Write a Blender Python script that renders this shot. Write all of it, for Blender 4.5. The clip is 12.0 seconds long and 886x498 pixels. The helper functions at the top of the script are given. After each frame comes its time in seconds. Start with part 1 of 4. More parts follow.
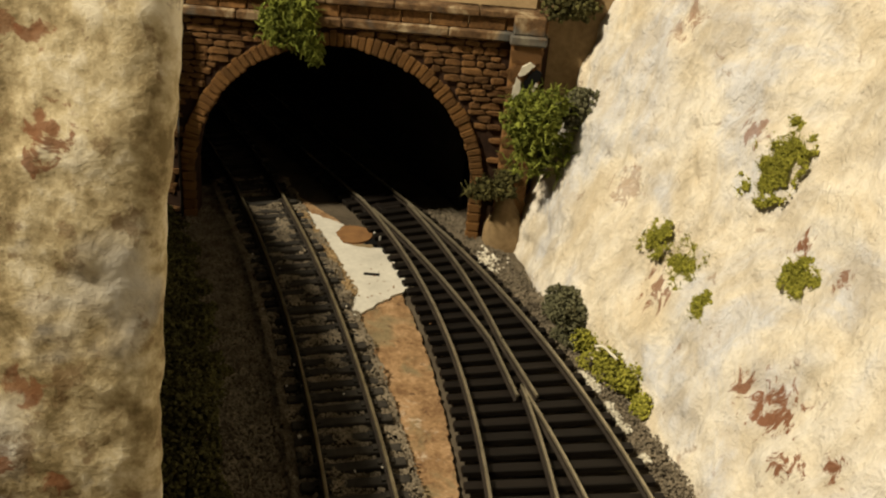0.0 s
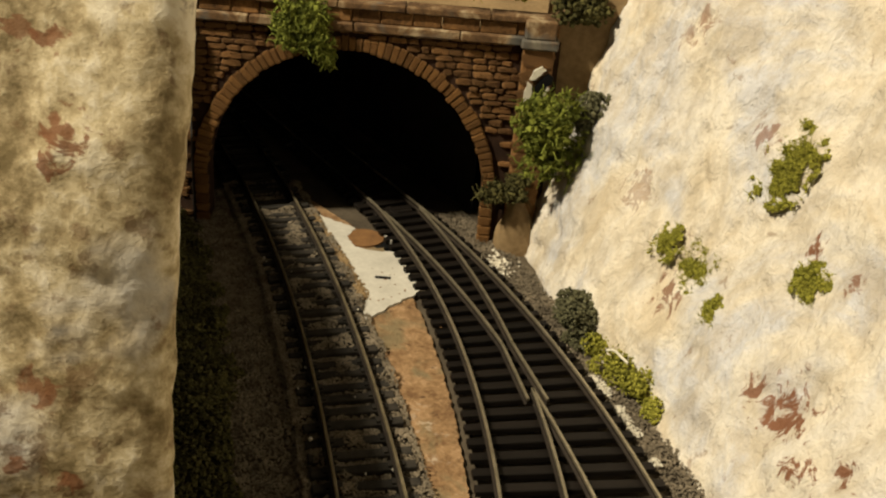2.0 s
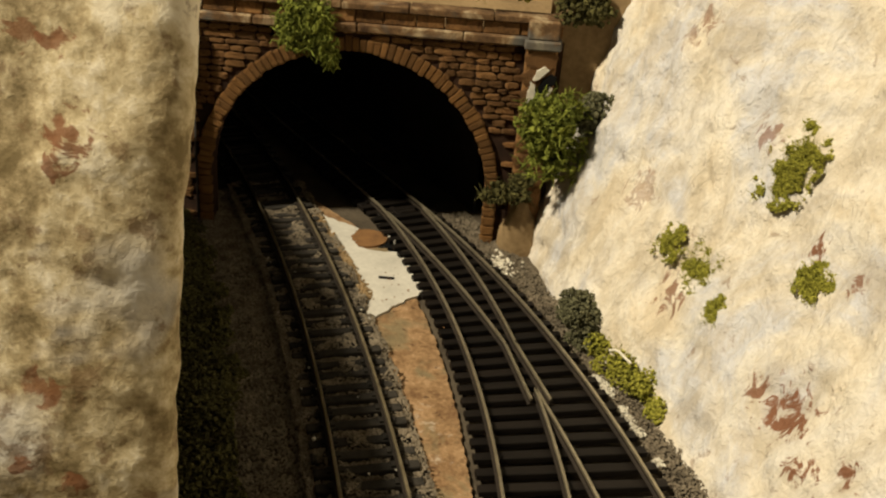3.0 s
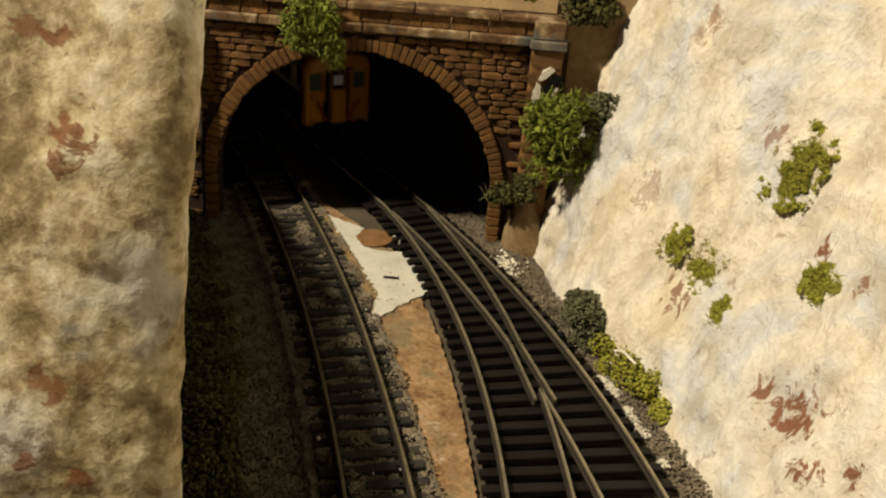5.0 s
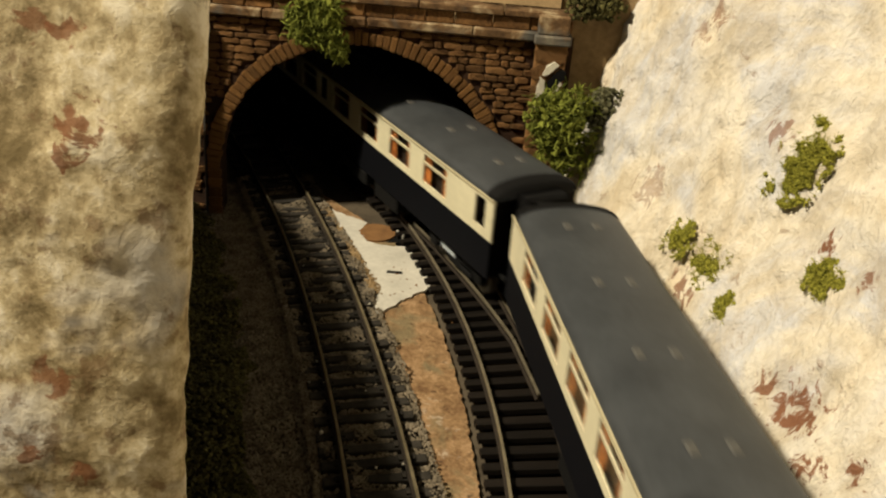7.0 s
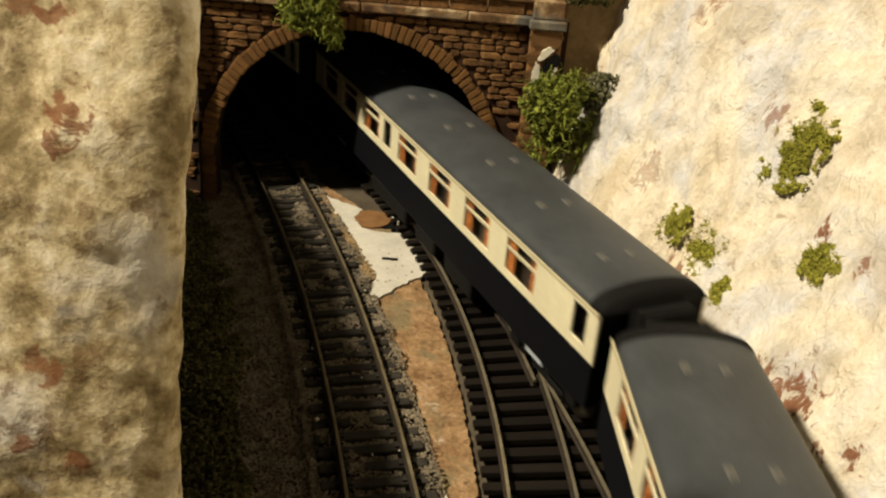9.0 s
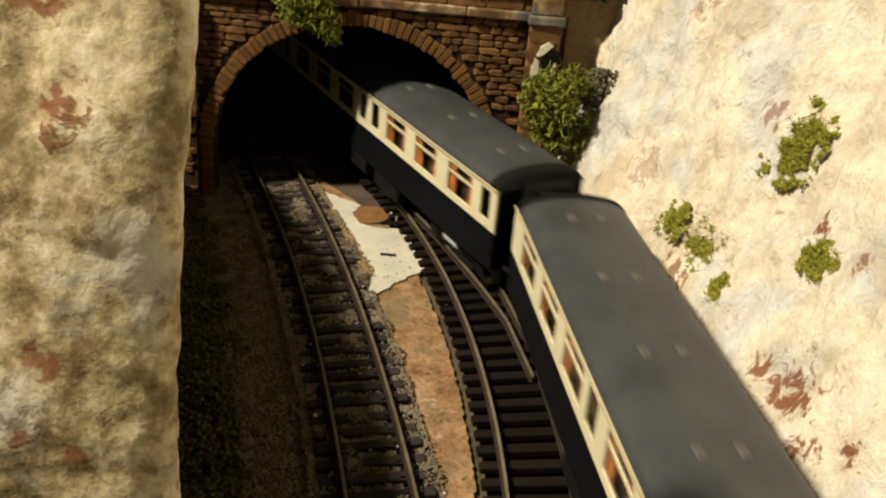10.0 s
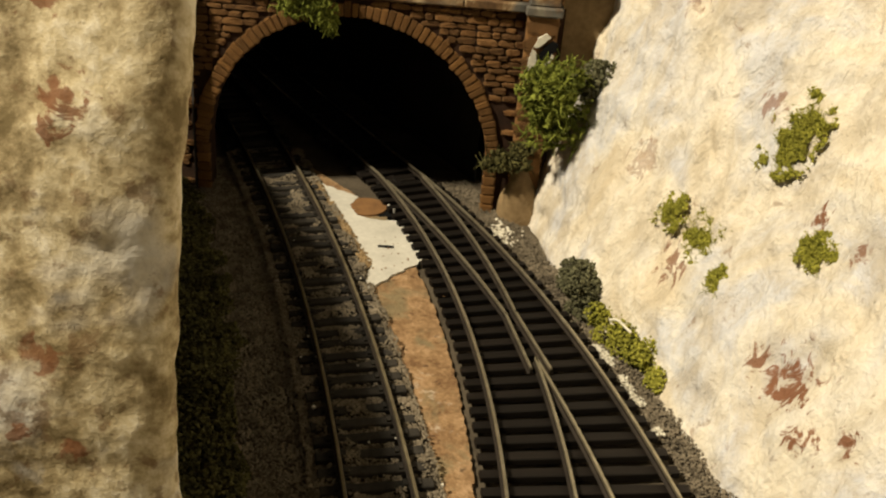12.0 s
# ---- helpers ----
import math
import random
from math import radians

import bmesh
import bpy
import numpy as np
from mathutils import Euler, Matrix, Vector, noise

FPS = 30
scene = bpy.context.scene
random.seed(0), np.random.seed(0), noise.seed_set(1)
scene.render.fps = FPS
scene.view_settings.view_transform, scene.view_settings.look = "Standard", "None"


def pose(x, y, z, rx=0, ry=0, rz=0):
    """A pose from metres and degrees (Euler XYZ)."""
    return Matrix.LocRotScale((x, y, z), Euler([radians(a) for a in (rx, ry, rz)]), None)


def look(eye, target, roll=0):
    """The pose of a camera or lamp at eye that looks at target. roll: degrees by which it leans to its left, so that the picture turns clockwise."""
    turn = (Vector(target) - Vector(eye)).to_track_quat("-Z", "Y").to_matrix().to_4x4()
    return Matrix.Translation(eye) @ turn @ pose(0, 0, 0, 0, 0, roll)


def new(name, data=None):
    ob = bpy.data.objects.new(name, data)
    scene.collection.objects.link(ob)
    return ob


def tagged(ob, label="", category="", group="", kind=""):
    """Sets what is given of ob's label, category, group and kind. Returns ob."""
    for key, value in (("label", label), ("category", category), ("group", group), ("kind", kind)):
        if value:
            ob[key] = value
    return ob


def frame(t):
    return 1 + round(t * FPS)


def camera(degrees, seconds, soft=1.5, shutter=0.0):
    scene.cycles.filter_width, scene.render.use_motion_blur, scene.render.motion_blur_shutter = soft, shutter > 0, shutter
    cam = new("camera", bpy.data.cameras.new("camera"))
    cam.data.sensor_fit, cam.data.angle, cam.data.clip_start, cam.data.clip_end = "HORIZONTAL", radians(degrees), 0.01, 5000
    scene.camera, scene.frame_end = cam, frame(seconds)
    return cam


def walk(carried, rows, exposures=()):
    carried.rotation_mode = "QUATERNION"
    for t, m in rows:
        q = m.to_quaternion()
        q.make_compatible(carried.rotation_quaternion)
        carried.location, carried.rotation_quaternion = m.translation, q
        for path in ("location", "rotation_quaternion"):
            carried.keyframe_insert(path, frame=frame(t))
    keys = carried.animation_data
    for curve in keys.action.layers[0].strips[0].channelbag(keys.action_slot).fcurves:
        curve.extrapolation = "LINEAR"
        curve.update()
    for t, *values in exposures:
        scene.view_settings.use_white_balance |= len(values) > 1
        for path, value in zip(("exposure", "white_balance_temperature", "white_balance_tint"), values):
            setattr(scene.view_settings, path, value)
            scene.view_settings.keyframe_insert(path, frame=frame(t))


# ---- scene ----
cam = camera(50.24, 12.0, soft=2.2, shutter=0.5)
MM = 0.001


def eye_row(t, e, g, roll):
    return t, look([c * MM for c in e], [c * MM for c in g], roll)


walk(cam, [eye_row(*r) for r in (
    (0, (-0.40, 1.10, 161.71), (6.26, 361.15, -12.42), 5.03),
    (0.5, (-0.36, 0.82, 161.88), (4.74, 361.01, -12.00), 4.95),
    (1, (-0.21, 0.75, 161.80), (3.84, 360.96, -12.07), 5.00),
    (1.5, (-0.31, 0.49, 162.16), (2.93, 360.93, -11.24), 4.82),
    (2, (-0.16, 0.35, 161.95), (1.41, 361.00, -11.06), 4.80),
    (2.5, (-0.25, 0.48, 162.13), (1.14, 361.01, -11.12), 4.66),
    (3, (-0.00, 0.00, 162.34), (-0.00, 360.54, -10.89), 4.67),
    (5, (0.09, 0.00, 162.00), (-2.15, 360.61, -11.07), 4.69),
    (5.5, (-0.01, -0.05, 162.19), (-2.10, 360.14, -11.76), 4.61),
    (6, (0.06, -0.19, 162.15), (-2.59, 359.97, -11.86), 4.70),
    (6.5, (-0.17, -0.08, 162.30), (-3.03, 359.94, -11.98), 4.64),
    (7, (-0.08, -0.05, 161.91), (-3.29, 359.59, -13.14), 4.79),
    (9, (-0.12, 0.89, 161.50), (-0.90, 358.05, -18.61), 4.75),
    (9.5, (-0.05, 0.74, 161.40), (-0.80, 357.69, -19.12), 4.87),
    (10, (-0.25, 1.23, 161.16), (-0.05, 357.70, -20.30), 4.93),
    (10.5, (-0.38, 1.63, 160.84), (0.37, 357.59, -21.62), 5.05),
    (11, (-0.42, 1.61, 160.85), (1.15, 357.07, -22.57), 5.07),
    (11.5, (-0.41, 1.65, 160.82), (1.37, 356.84, -23.14), 5.09),
    (12, (-0.49, 1.45, 161.01), (1.24, 356.39, -23.42), 4.97),
)], exposures=[(0, 0.04), (6.5, 0.06), (7.2, 0.12), (8.8, 0.25), (11.8, 0.28), (12.0, 0.18)])

# ---- light: one room lamp above and behind, in a closed room ----
world = bpy.data.worlds.new("room_dark")
scene.world = world
world.use_nodes = True
world.node_tree.nodes["Background"].inputs["Color"].default_value = (1.0, 0.8, 0.55, 1)
world.node_tree.nodes["Background"].inputs["Strength"].default_value = 0.01

LAMP = (-0.82, -0.08, 1.10)
lamp_data = bpy.data.lights.new("ceiling_lamp_light", "POINT")
lamp_data.shadow_soft_size, lamp_data.energy = 0.05, 116.0
lamp_data.color = (1.0, 0.875, 0.65)
lamp_light = new("ceiling_lamp_light", lamp_data)
lamp_light.location = LAMP


# ---- node materials ----
def material(name, rough=0.8, metal=0.0, spec=0.3):
    m = bpy.data.materials.new(name)
    m.use_nodes = True
    nt = m.node_tree
    b = nt.nodes["Principled BSDF"]
    b.inputs["Roughness"].default_value = rough
    b.inputs["Metallic"].default_value = metal
    b.inputs["Specular IOR Level"].default_value = spec
    return m, nt, b


def noise_of(nt, coord, scale, detail=5.0, rough=0.6, distort=0.0):
    n = nt.nodes.new("ShaderNodeTexNoise")
    n.inputs["Scale"].default_value = scale
    n.inputs["Detail"].default_value = detail
    n.inputs["Roughness"].default_value = rough
    n.inputs["Distortion"].default_value = distort
    nt.links.new(coord, n.inputs["Vector"])
    return n.outputs["Fac"]


def ramp(nt, fac, stops):
    r = nt.nodes.new("ShaderNodeValToRGB")
    el = r.color_ramp.elements
    while len(el) < len(stops):
        el.new(0.5)
    for e, (pos, col) in zip(el, stops):
        e.position = pos
        e.color = (*col, 1) if len(col) == 3 else col
    nt.links.new(fac, r.inputs["Fac"])
    return r.outputs["Color"]


def mix(nt, fac, a, b, mode="MIX"):
    n = nt.nodes.new("ShaderNodeMix")
    n.data_type, n.blend_type = "RGBA", mode
    for sock, v in ((n.inputs[0], fac), (n.inputs[6], a), (n.inputs[7], b)):
        if isinstance(v, (int, float)):
            sock.default_value = v
        elif isinstance(v, tuple):
            sock.default_value = (*v, 1)
        else:
            nt.links.new(v, sock)
    return n.outputs[2]


def calc(nt, op, a, b=0.0, clamp=False):
    n = nt.nodes.new("ShaderNodeMath")
    n.operation, n.use_clamp = op, clamp
    for sock, v in zip(n.inputs, (a, b)):
        if isinstance(v, (int, float)):
            sock.default_value = v
        else:
            nt.links.new(v, sock)
    return n.outputs[0]


def bump(nt, b, height, strength=0.5, dist=0.0005):
    n = nt.nodes.new("ShaderNodeBump")
    n.inputs["Strength"].default_value = strength
    n.inputs["Distance"].default_value = dist
    nt.links.new(height, n.inputs["Height"])
    nt.links.new(n.outputs["Normal"], b.inputs["Normal"])


def coords(nt, which="Object"):
    return nt.nodes.new("ShaderNodeTexCoord").outputs[which]


def grained(name, dark, light, scale, rough=0.85, metal=0.0, spec=0.25, bumps=0.4, dist=0.0004, per_piece=0.0, scale2=None, fine=None):
    """A two-scale mottled surface; per_piece varies brightness object by object."""
    m, nt, b = material(name, rough, metal, spec)
    c = coords(nt)
    if per_piece:
        info = nt.nodes.new("ShaderNodeObjectInfo")
        shift = nt.nodes.new("ShaderNodeVectorMath")
        shift.operation = "SCALE"
        comb = nt.nodes.new("ShaderNodeCombineXYZ")
        for i in range(3):
            nt.links.new(info.outputs["Random"], comb.inputs[i])
        nt.links.new(comb.outputs[0], shift.inputs[0])
        shift.inputs["Scale"].default_value = 3.0
        add = nt.nodes.new("ShaderNodeVectorMath")
        nt.links.new(c, add.inputs[0])
        nt.links.new(shift.outputs[0], add.inputs[1])
        c = add.outputs[0]
    n1 = noise_of(nt, c, scale)
    n2 = noise_of(nt, c, fine or scale * 9, 3)
    f = calc(nt, "ADD", calc(nt, "MULTIPLY", n1, 0.65), calc(nt, "MULTIPLY", n2, 0.35))
    col = ramp(nt, f, [(0.33, dark), (0.67, light)])
    if per_piece:
        v = calc(nt, "ADD", calc(nt, "MULTIPLY", info.outputs["Random"], 2 * per_piece), 1 - per_piece)
        hsv = nt.nodes.new("ShaderNodeHueSaturation")
        nt.links.new(v, hsv.inputs["Value"])
        nt.links.new(col, hsv.inputs["Color"])
        col = hsv.outputs[0]
    nt.links.new(col, b.inputs["Base Color"])
    if bumps:
        bump(nt, b, f, bumps, dist)
    return m


def dabbed(nt, c, col, brush, dabs):
    """Brown strokes of paint at given places (mm), ragged by the brush noise."""
    for (x, y, z, rad, amount) in dabs:
        d = nt.nodes.new("ShaderNodeVectorMath")
        d.operation = "DISTANCE"
        nt.links.new(c, d.inputs[0])
        d.inputs[1].default_value = (x * MM, y * MM, z * MM)
        near = calc(nt, "SUBTRACT", 1.0, calc(nt, "DIVIDE", d.outputs["Value"], rad * MM), True)
        paint = calc(nt, "ADD", calc(nt, "MULTIPLY", near, 0.31), calc(nt, "MULTIPLY", brush, 1.0))
        msk = ramp(nt, paint, [(0.66, (0, 0, 0)), (0.73, (1, 1, 1))])
        inside = calc(nt, "MULTIPLY", msk, calc(nt, "MULTIPLY", near, 6.0, True))
        col = mix(nt, calc(nt, "MULTIPLY", inside, amount), col, (0.20, 0.075, 0.03))
    return col


def mottled_rock(dabs):
    """Weathered plaster: olive-tan and cream mottles, grey-white patches, dark flecks, brown dabs."""
    m, nt, b = material("weathered_plaster_rock", 0.8, 0.0, 0.25)
    c = coords(nt)
    big, mid, fine = noise_of(nt, c, 34, 4, 0.6, 0.2), noise_of(nt, c, 135, 5, 0.66, 0.0), noise_of(nt, c, 480, 4, 0.66)
    f = calc(nt, "ADD", calc(nt, "ADD", calc(nt, "MULTIPLY", big, 0.36), calc(nt, "MULTIPLY", mid, 0.36)), calc(nt, "MULTIPLY", fine, 0.28))
    col = ramp(nt, f, [(0.41, (0.20, 0.15, 0.07)), (0.47, (0.38, 0.30, 0.165)), (0.52, (0.57, 0.48, 0.30)), (0.59, (0.76, 0.69, 0.53))])
    grey = ramp(nt, noise_of(nt, c, 25, 5, 0.6, 0.5), [(0.53, (0, 0, 0)), (0.62, (1, 1, 1))])
    col = mix(nt, calc(nt, "MULTIPLY", grey, 0.75), col, (0.64, 0.635, 0.62))
    fleck = ramp(nt, noise_of(nt, c, 230, 4, 0.65), [(0.35, (1, 1, 1)), (0.42, (0, 0, 0))])
    col = mix(nt, calc(nt, "MULTIPLY", fleck, 0.65), col, (0.17, 0.10, 0.045))
    col = dabbed(nt, c, col, noise_of(nt, c, 300, 4, 0.62, 0.8), dabs)
    nt.links.new(col, b.inputs["Base Color"])
    bump(nt, b, calc(nt, "ADD", mid, calc(nt, "MULTIPLY", fine, 0.5)), 0.7, 0.0006)
    return m


def stained_rock(name, dabs, weather, pull, blotch, relief, k, speckle):
    """Painted plaster rock: cream and grey-white washes, brushed strokes, blotches, brown dabs of paint at given places (mm)."""
    m, nt, b = material(name, 0.72, 0.0, 0.3)
    c = coords(nt)
    wash = noise_of(nt, c, 17 * k, 6, 0.62, 0.8)
    stretch = nt.nodes.new("ShaderNodeMapping")
    stretch.inputs["Scale"].default_value = pull
    stretch.inputs["Rotation"].default_value = (0.3, 0.5, 0.2)
    nt.links.new(c, stretch.inputs["Vector"])
    streak = noise_of(nt, stretch.outputs[0], 62 * k, 7, 0.66, 0.5)
    stroke = noise_of(nt, stretch.outputs[0], 210 * k, 5, 0.62, 0.6)
    grit = noise_of(nt, c, 520 * k, 3, 0.6)
    col = ramp(nt, wash, [(0.36, (0.70, 0.60, 0.44)), (0.45, (0.76, 0.69, 0.56)), (0.52, (0.70, 0.66, 0.59)), (0.58, (0.60, 0.595, 0.60))])
    tanmask = ramp(nt, streak, [(weather, (1, 1, 1)), (weather + 0.13, (0, 0, 0))])
    col = mix(nt, calc(nt, "MULTIPLY", tanmask, 0.5), col, (0.47, 0.39, 0.27))
    light = ramp(nt, streak, [(0.54, (0, 0, 0)), (0.68, (1, 1, 1))])
    col = mix(nt, calc(nt, "MULTIPLY", light, 0.65), col, (0.78, 0.73, 0.62))
    fine = ramp(nt, stroke, [(0.34, (1, 1, 1)), (0.52, (0, 0, 0))])
    col = mix(nt, calc(nt, "MULTIPLY", fine, 0.35), col, (0.47, 0.40, 0.29))
    tone = ramp(nt, noise_of(nt, c, 40 * k, 5, 0.7, 0.7), [(0.38, (1, 1, 1)), (0.55, (0, 0, 0))])
    col = mix(nt, calc(nt, "MULTIPLY", tone, blotch), col, (0.30, 0.235, 0.13))
    speck = ramp(nt, noise_of(nt, c, 105 * k, 4, 0.7, 0.4), [(speckle, (1, 1, 1)), (speckle + 0.06, (0, 0, 0))])
    col = mix(nt, calc(nt, "MULTIPLY", speck, 0.5), col, (0.20, 0.11, 0.055))
    brush = noise_of(nt, stretch.outputs[0], 170, 5, 0.66, 1.8)
    col = dabbed(nt, c, col, brush, dabs)
    nt.links.new(col, b.inputs["Base Color"])
    h = calc(nt, "ADD", calc(nt, "ADD", streak, calc(nt, "MULTIPLY", stroke, 0.55)), calc(nt, "MULTIPLY", grit, 0.2))
    bump(nt, b, h, 1.0, relief)
    return m


def flat_paint(name, colour, rough=0.5, metal=0.0, spec=0.4, wear=0.12, scale=60):
    dark = tuple(v * (1 - wear) for v in colour)
    light = tuple(min(1, v * (1 + wear)) for v in colour)
    return grained(name, dark, light, scale, rough, metal, spec, 0.08, 0.0001)


def clear(name, tint, rough=0.06):
    m, nt, b = material(name, rough, 0.0, 0.5)
    b.inputs["Base Color"].default_value = (*tint, 1)
    b.inputs["Transmission Weight"].default_value = 1.0
    b.inputs["IOR"].default_value = 1.3
    return m


def mottled_underlay():
    """Rust-brown cork with green-grey stains, pale flecks and dark pits."""
    m, nt, b = material("brown_cork_strip", 0.9, 0.0, 0.25)
    c = coords(nt)
    big, mid, fine = noise_of(nt, c, 48, 5, 0.65, 0.6), noise_of(nt, c, 150, 4, 0.65), noise_of(nt, c, 700, 3)
    col = ramp(nt, calc(nt, "ADD", calc(nt, "MULTIPLY", mid, 0.6), calc(nt, "MULTIPLY", fine, 0.4)), [(0.36, (0.14, 0.075, 0.034)), (0.52, (0.27, 0.165, 0.08)), (0.66, (0.40, 0.26, 0.145))])
    stain = ramp(nt, big, [(0.52, (0, 0, 0)), (0.62, (1, 1, 1))])
    col = mix(nt, calc(nt, "MULTIPLY", stain, 0.65), col, (0.17, 0.15, 0.085))
    pale = ramp(nt, noise_of(nt, c, 95, 4, 0.7), [(0.62, (0, 0, 0)), (0.70, (1, 1, 1))])
    col = mix(nt, calc(nt, "MULTIPLY", pale, 0.7), col, (0.50, 0.42, 0.32))
    pit = ramp(nt, noise_of(nt, c, 230, 3, 0.6), [(0.30, (1, 1, 1)), (0.36, (0, 0, 0))])
    col = mix(nt, calc(nt, "MULTIPLY", pit, 0.8), col, (0.07, 0.035, 0.018))
    nt.links.new(col, b.inputs["Base Color"])
    bump(nt, b, calc(nt, "ADD", mid, calc(nt, "MULTIPLY", fine, 0.5)), 0.9, 0.001)
    return m


def patchy_coping():
    """Brown coping with worn cream edges and patches of blue-grey paint."""
    m, nt, b = material("weathered_coping", 0.85, 0.0, 0.25)
    c = coords(nt)
    fine = noise_of(nt, c, 420, 4, 0.7)
    col = ramp(nt, noise_of(nt, c, 80, 5, 0.7, 0.6), [(0.36, (0.05, 0.026, 0.012)), (0.52, (0.19, 0.11, 0.05)), (0.66, (0.46, 0.36, 0.22))])
    blue = ramp(nt, noise_of(nt, c, 33, 3, 0.6), [(0.56, (0, 0, 0)), (0.62, (1, 1, 1))])
    col = mix(nt, calc(nt, "MULTIPLY", blue, 0.6), col, (0.13, 0.155, 0.15))
    col = mix(nt, calc(nt, "MULTIPLY", fine, 0.35), col, (0.06, 0.035, 0.018))
    nt.links.new(col, b.inputs["Base Color"])
    bump(nt, b, fine, 0.8, 0.0006)
    return m


RIGHT_DABS = [(94, 206, 23, 16, 0.95), (89, 220, 21.5, 8, 0.9), (92.6, 191, 18, 9, 0.95), (99.8, 182, 24.6, 7, 0.95), (73.7, 270, 23.4, 11, 0.8),
              (66.6, 305, 44, 13, 0.45), (96.8, 275, 77, 9, 0.7), (101.6, 237, 56, 8, 0.95), (107, 218, 57.6, 7, 0.8), (80.4, 317, 102.5, 12, 0.6), (76.7, 321, 96, 10, 0.5)]
LEFT_DABS = [(-42.1, 100.7, 124.5, 4.6, 0.85), (-44.9, 99.8, 121.0, 3.2, 0.85), (-45.3, 103.8, 134.1, 3.0, 0.8), (-49.3, 104.0, 134.6, 3.4, 0.7), (-46.6, 94.2, 94.1, 3.6, 0.75), (-49.8, 92.9, 82.9, 2.8, 0.8), (-43.9, 92.8, 81.3, 2.6, 0.85), (-34.0, 94.2, 94.5, 1.8, 0.7)]
rock_right_mat = stained_rock("cream_plaster_rock", RIGHT_DABS, 0.40, (1.0, 1.0, 0.5), 0.2, 0.0026, 1.25, 0.30)
rock_left_mat = mottled_rock(LEFT_DABS)
ground_mat = grained("dark_earth", (0.040, 0.031, 0.021), (0.115, 0.092, 0.062), 60, 0.95, bumps=0.8, dist=0.001, fine=900)
ballast_mat = grained("grey_brown_ballast", (0.07, 0.056, 0.04), (0.20, 0.165, 0.12), 45, 0.95, bumps=0.9, dist=0.0008, fine=1100)
grain_mat = grained("ballast_grain", (0.075, 0.062, 0.043), (0.29, 0.24, 0.17), 160, 0.95, bumps=0.3, fine=900)
dirt_mat = mottled_underlay()
bank_mat = grained("tan_earth", (0.16, 0.105, 0.05), (0.32, 0.225, 0.115), 40, 0.95, bumps=0.7, dist=0.001, fine=500)
card_mat = grained("white_card", (0.42, 0.40, 0.345), (0.60, 0.575, 0.50), 70, 0.8, bumps=0.25, dist=0.0004, fine=500)
rim_mat = grained("chalky_plaster", (0.56, 0.52, 0.42), (0.76, 0.72, 0.60), 200, 0.85, bumps=0.4)
hole_mat = grained("rust_disc", (0.13, 0.065, 0.025), (0.25, 0.13, 0.05), 200, 0.9)
sleeper_old_mat = grained("dusty_sleeper", (0.010, 0.009, 0.007), (0.042, 0.036, 0.028), 140, 0.85, bumps=0.4, per_piece=0.25)
sleeper_new_mat = grained("black_plastic_sleeper", (0.003, 0.0025, 0.002), (0.013, 0.0095, 0.007), 120, 0.55, spec=0.22, bumps=0.3, per_piece=0.2)
# head colour lightened and less metallic, to carry the rails' glint
rail_mat = grained("nickel_silver_rail", (0.28, 0.24, 0.16), (0.54, 0.47, 0.33), 200, 0.28, 0.7, 0.5, 0.1)
web_mat = grained("browned_rail_web", (0.010, 0.007, 0.005), (0.040, 0.029, 0.019), 160, 0.6, 0.3, 0.4, 0.15)
# old track's heads, their glint lightened into the colour too
rail_dark_mat = grained("tarnished_rail", (0.22, 0.18, 0.11), (0.48, 0.40, 0.25), 160, 0.34, 0.7, 0.5, 0.15)
stone_mat = grained("sandstone_block", (0.040, 0.018, 0.006), (0.30, 0.155, 0.055), 130, 0.9, bumps=0.8, dist=0.0006, per_piece=0.35, fine=900)
mortar_mat = grained("dark_mortar", (0.014, 0.007, 0.004), (0.050, 0.024, 0.012), 160, 0.95, bumps=0.7, dist=0.0006)
arch_mat = grained("arch_stone", (0.065, 0.030, 0.009), (0.28, 0.14, 0.042), 140, 0.9, bumps=0.8, dist=0.0006, per_piece=0.3, fine=900)
cap_mat = patchy_coping()
# near-black colour carries the darkness of the tunnel bore
lining_mat = grained("bore_shade_lining", (0.010, 0.009, 0.008), (0.030, 0.026, 0.022), 60, 0.95)
wall_mat = grained("painted_room_wall", (0.065, 0.06, 0.052), (0.085, 0.08, 0.07), 3, 0.9, bumps=0.1)
board_mat = grained("plywood", (0.28, 0.19, 0.10), (0.42, 0.30, 0.17), 8, 0.8, bumps=0.1)


def foliage_mat(name, dark, light):
    m, nt, b = material(name, 0.9, 0, 0.15)
    geo = nt.nodes.new("ShaderNodeNewGeometry")
    f = calc(nt, "ADD", calc(nt, "MULTIPLY", geo.outputs["Random Per Island"], 0.6), calc(nt, "MULTIPLY", noise_of(nt, coords(nt), 130), 0.5))
    nt.links.new(ramp(nt, f, [(0.15, dark), (0.9, light)]), b.inputs["Base Color"])
    return m


moss_mat = foliage_mat("olive_moss", (0.075, 0.080, 0.010), (0.40, 0.38, 0.06))
ivy_mat = foliage_mat("green_lichen", (0.030, 0.040, 0.005), (0.26, 0.29, 0.05))
grey_green_mat = foliage_mat("grey_green_foam", (0.036, 0.036, 0.018), (0.16, 0.155, 0.085))
dark_green_mat = foliage_mat("dark_undergrowth", (0.014, 0.014, 0.005), (0.12, 0.11, 0.038))


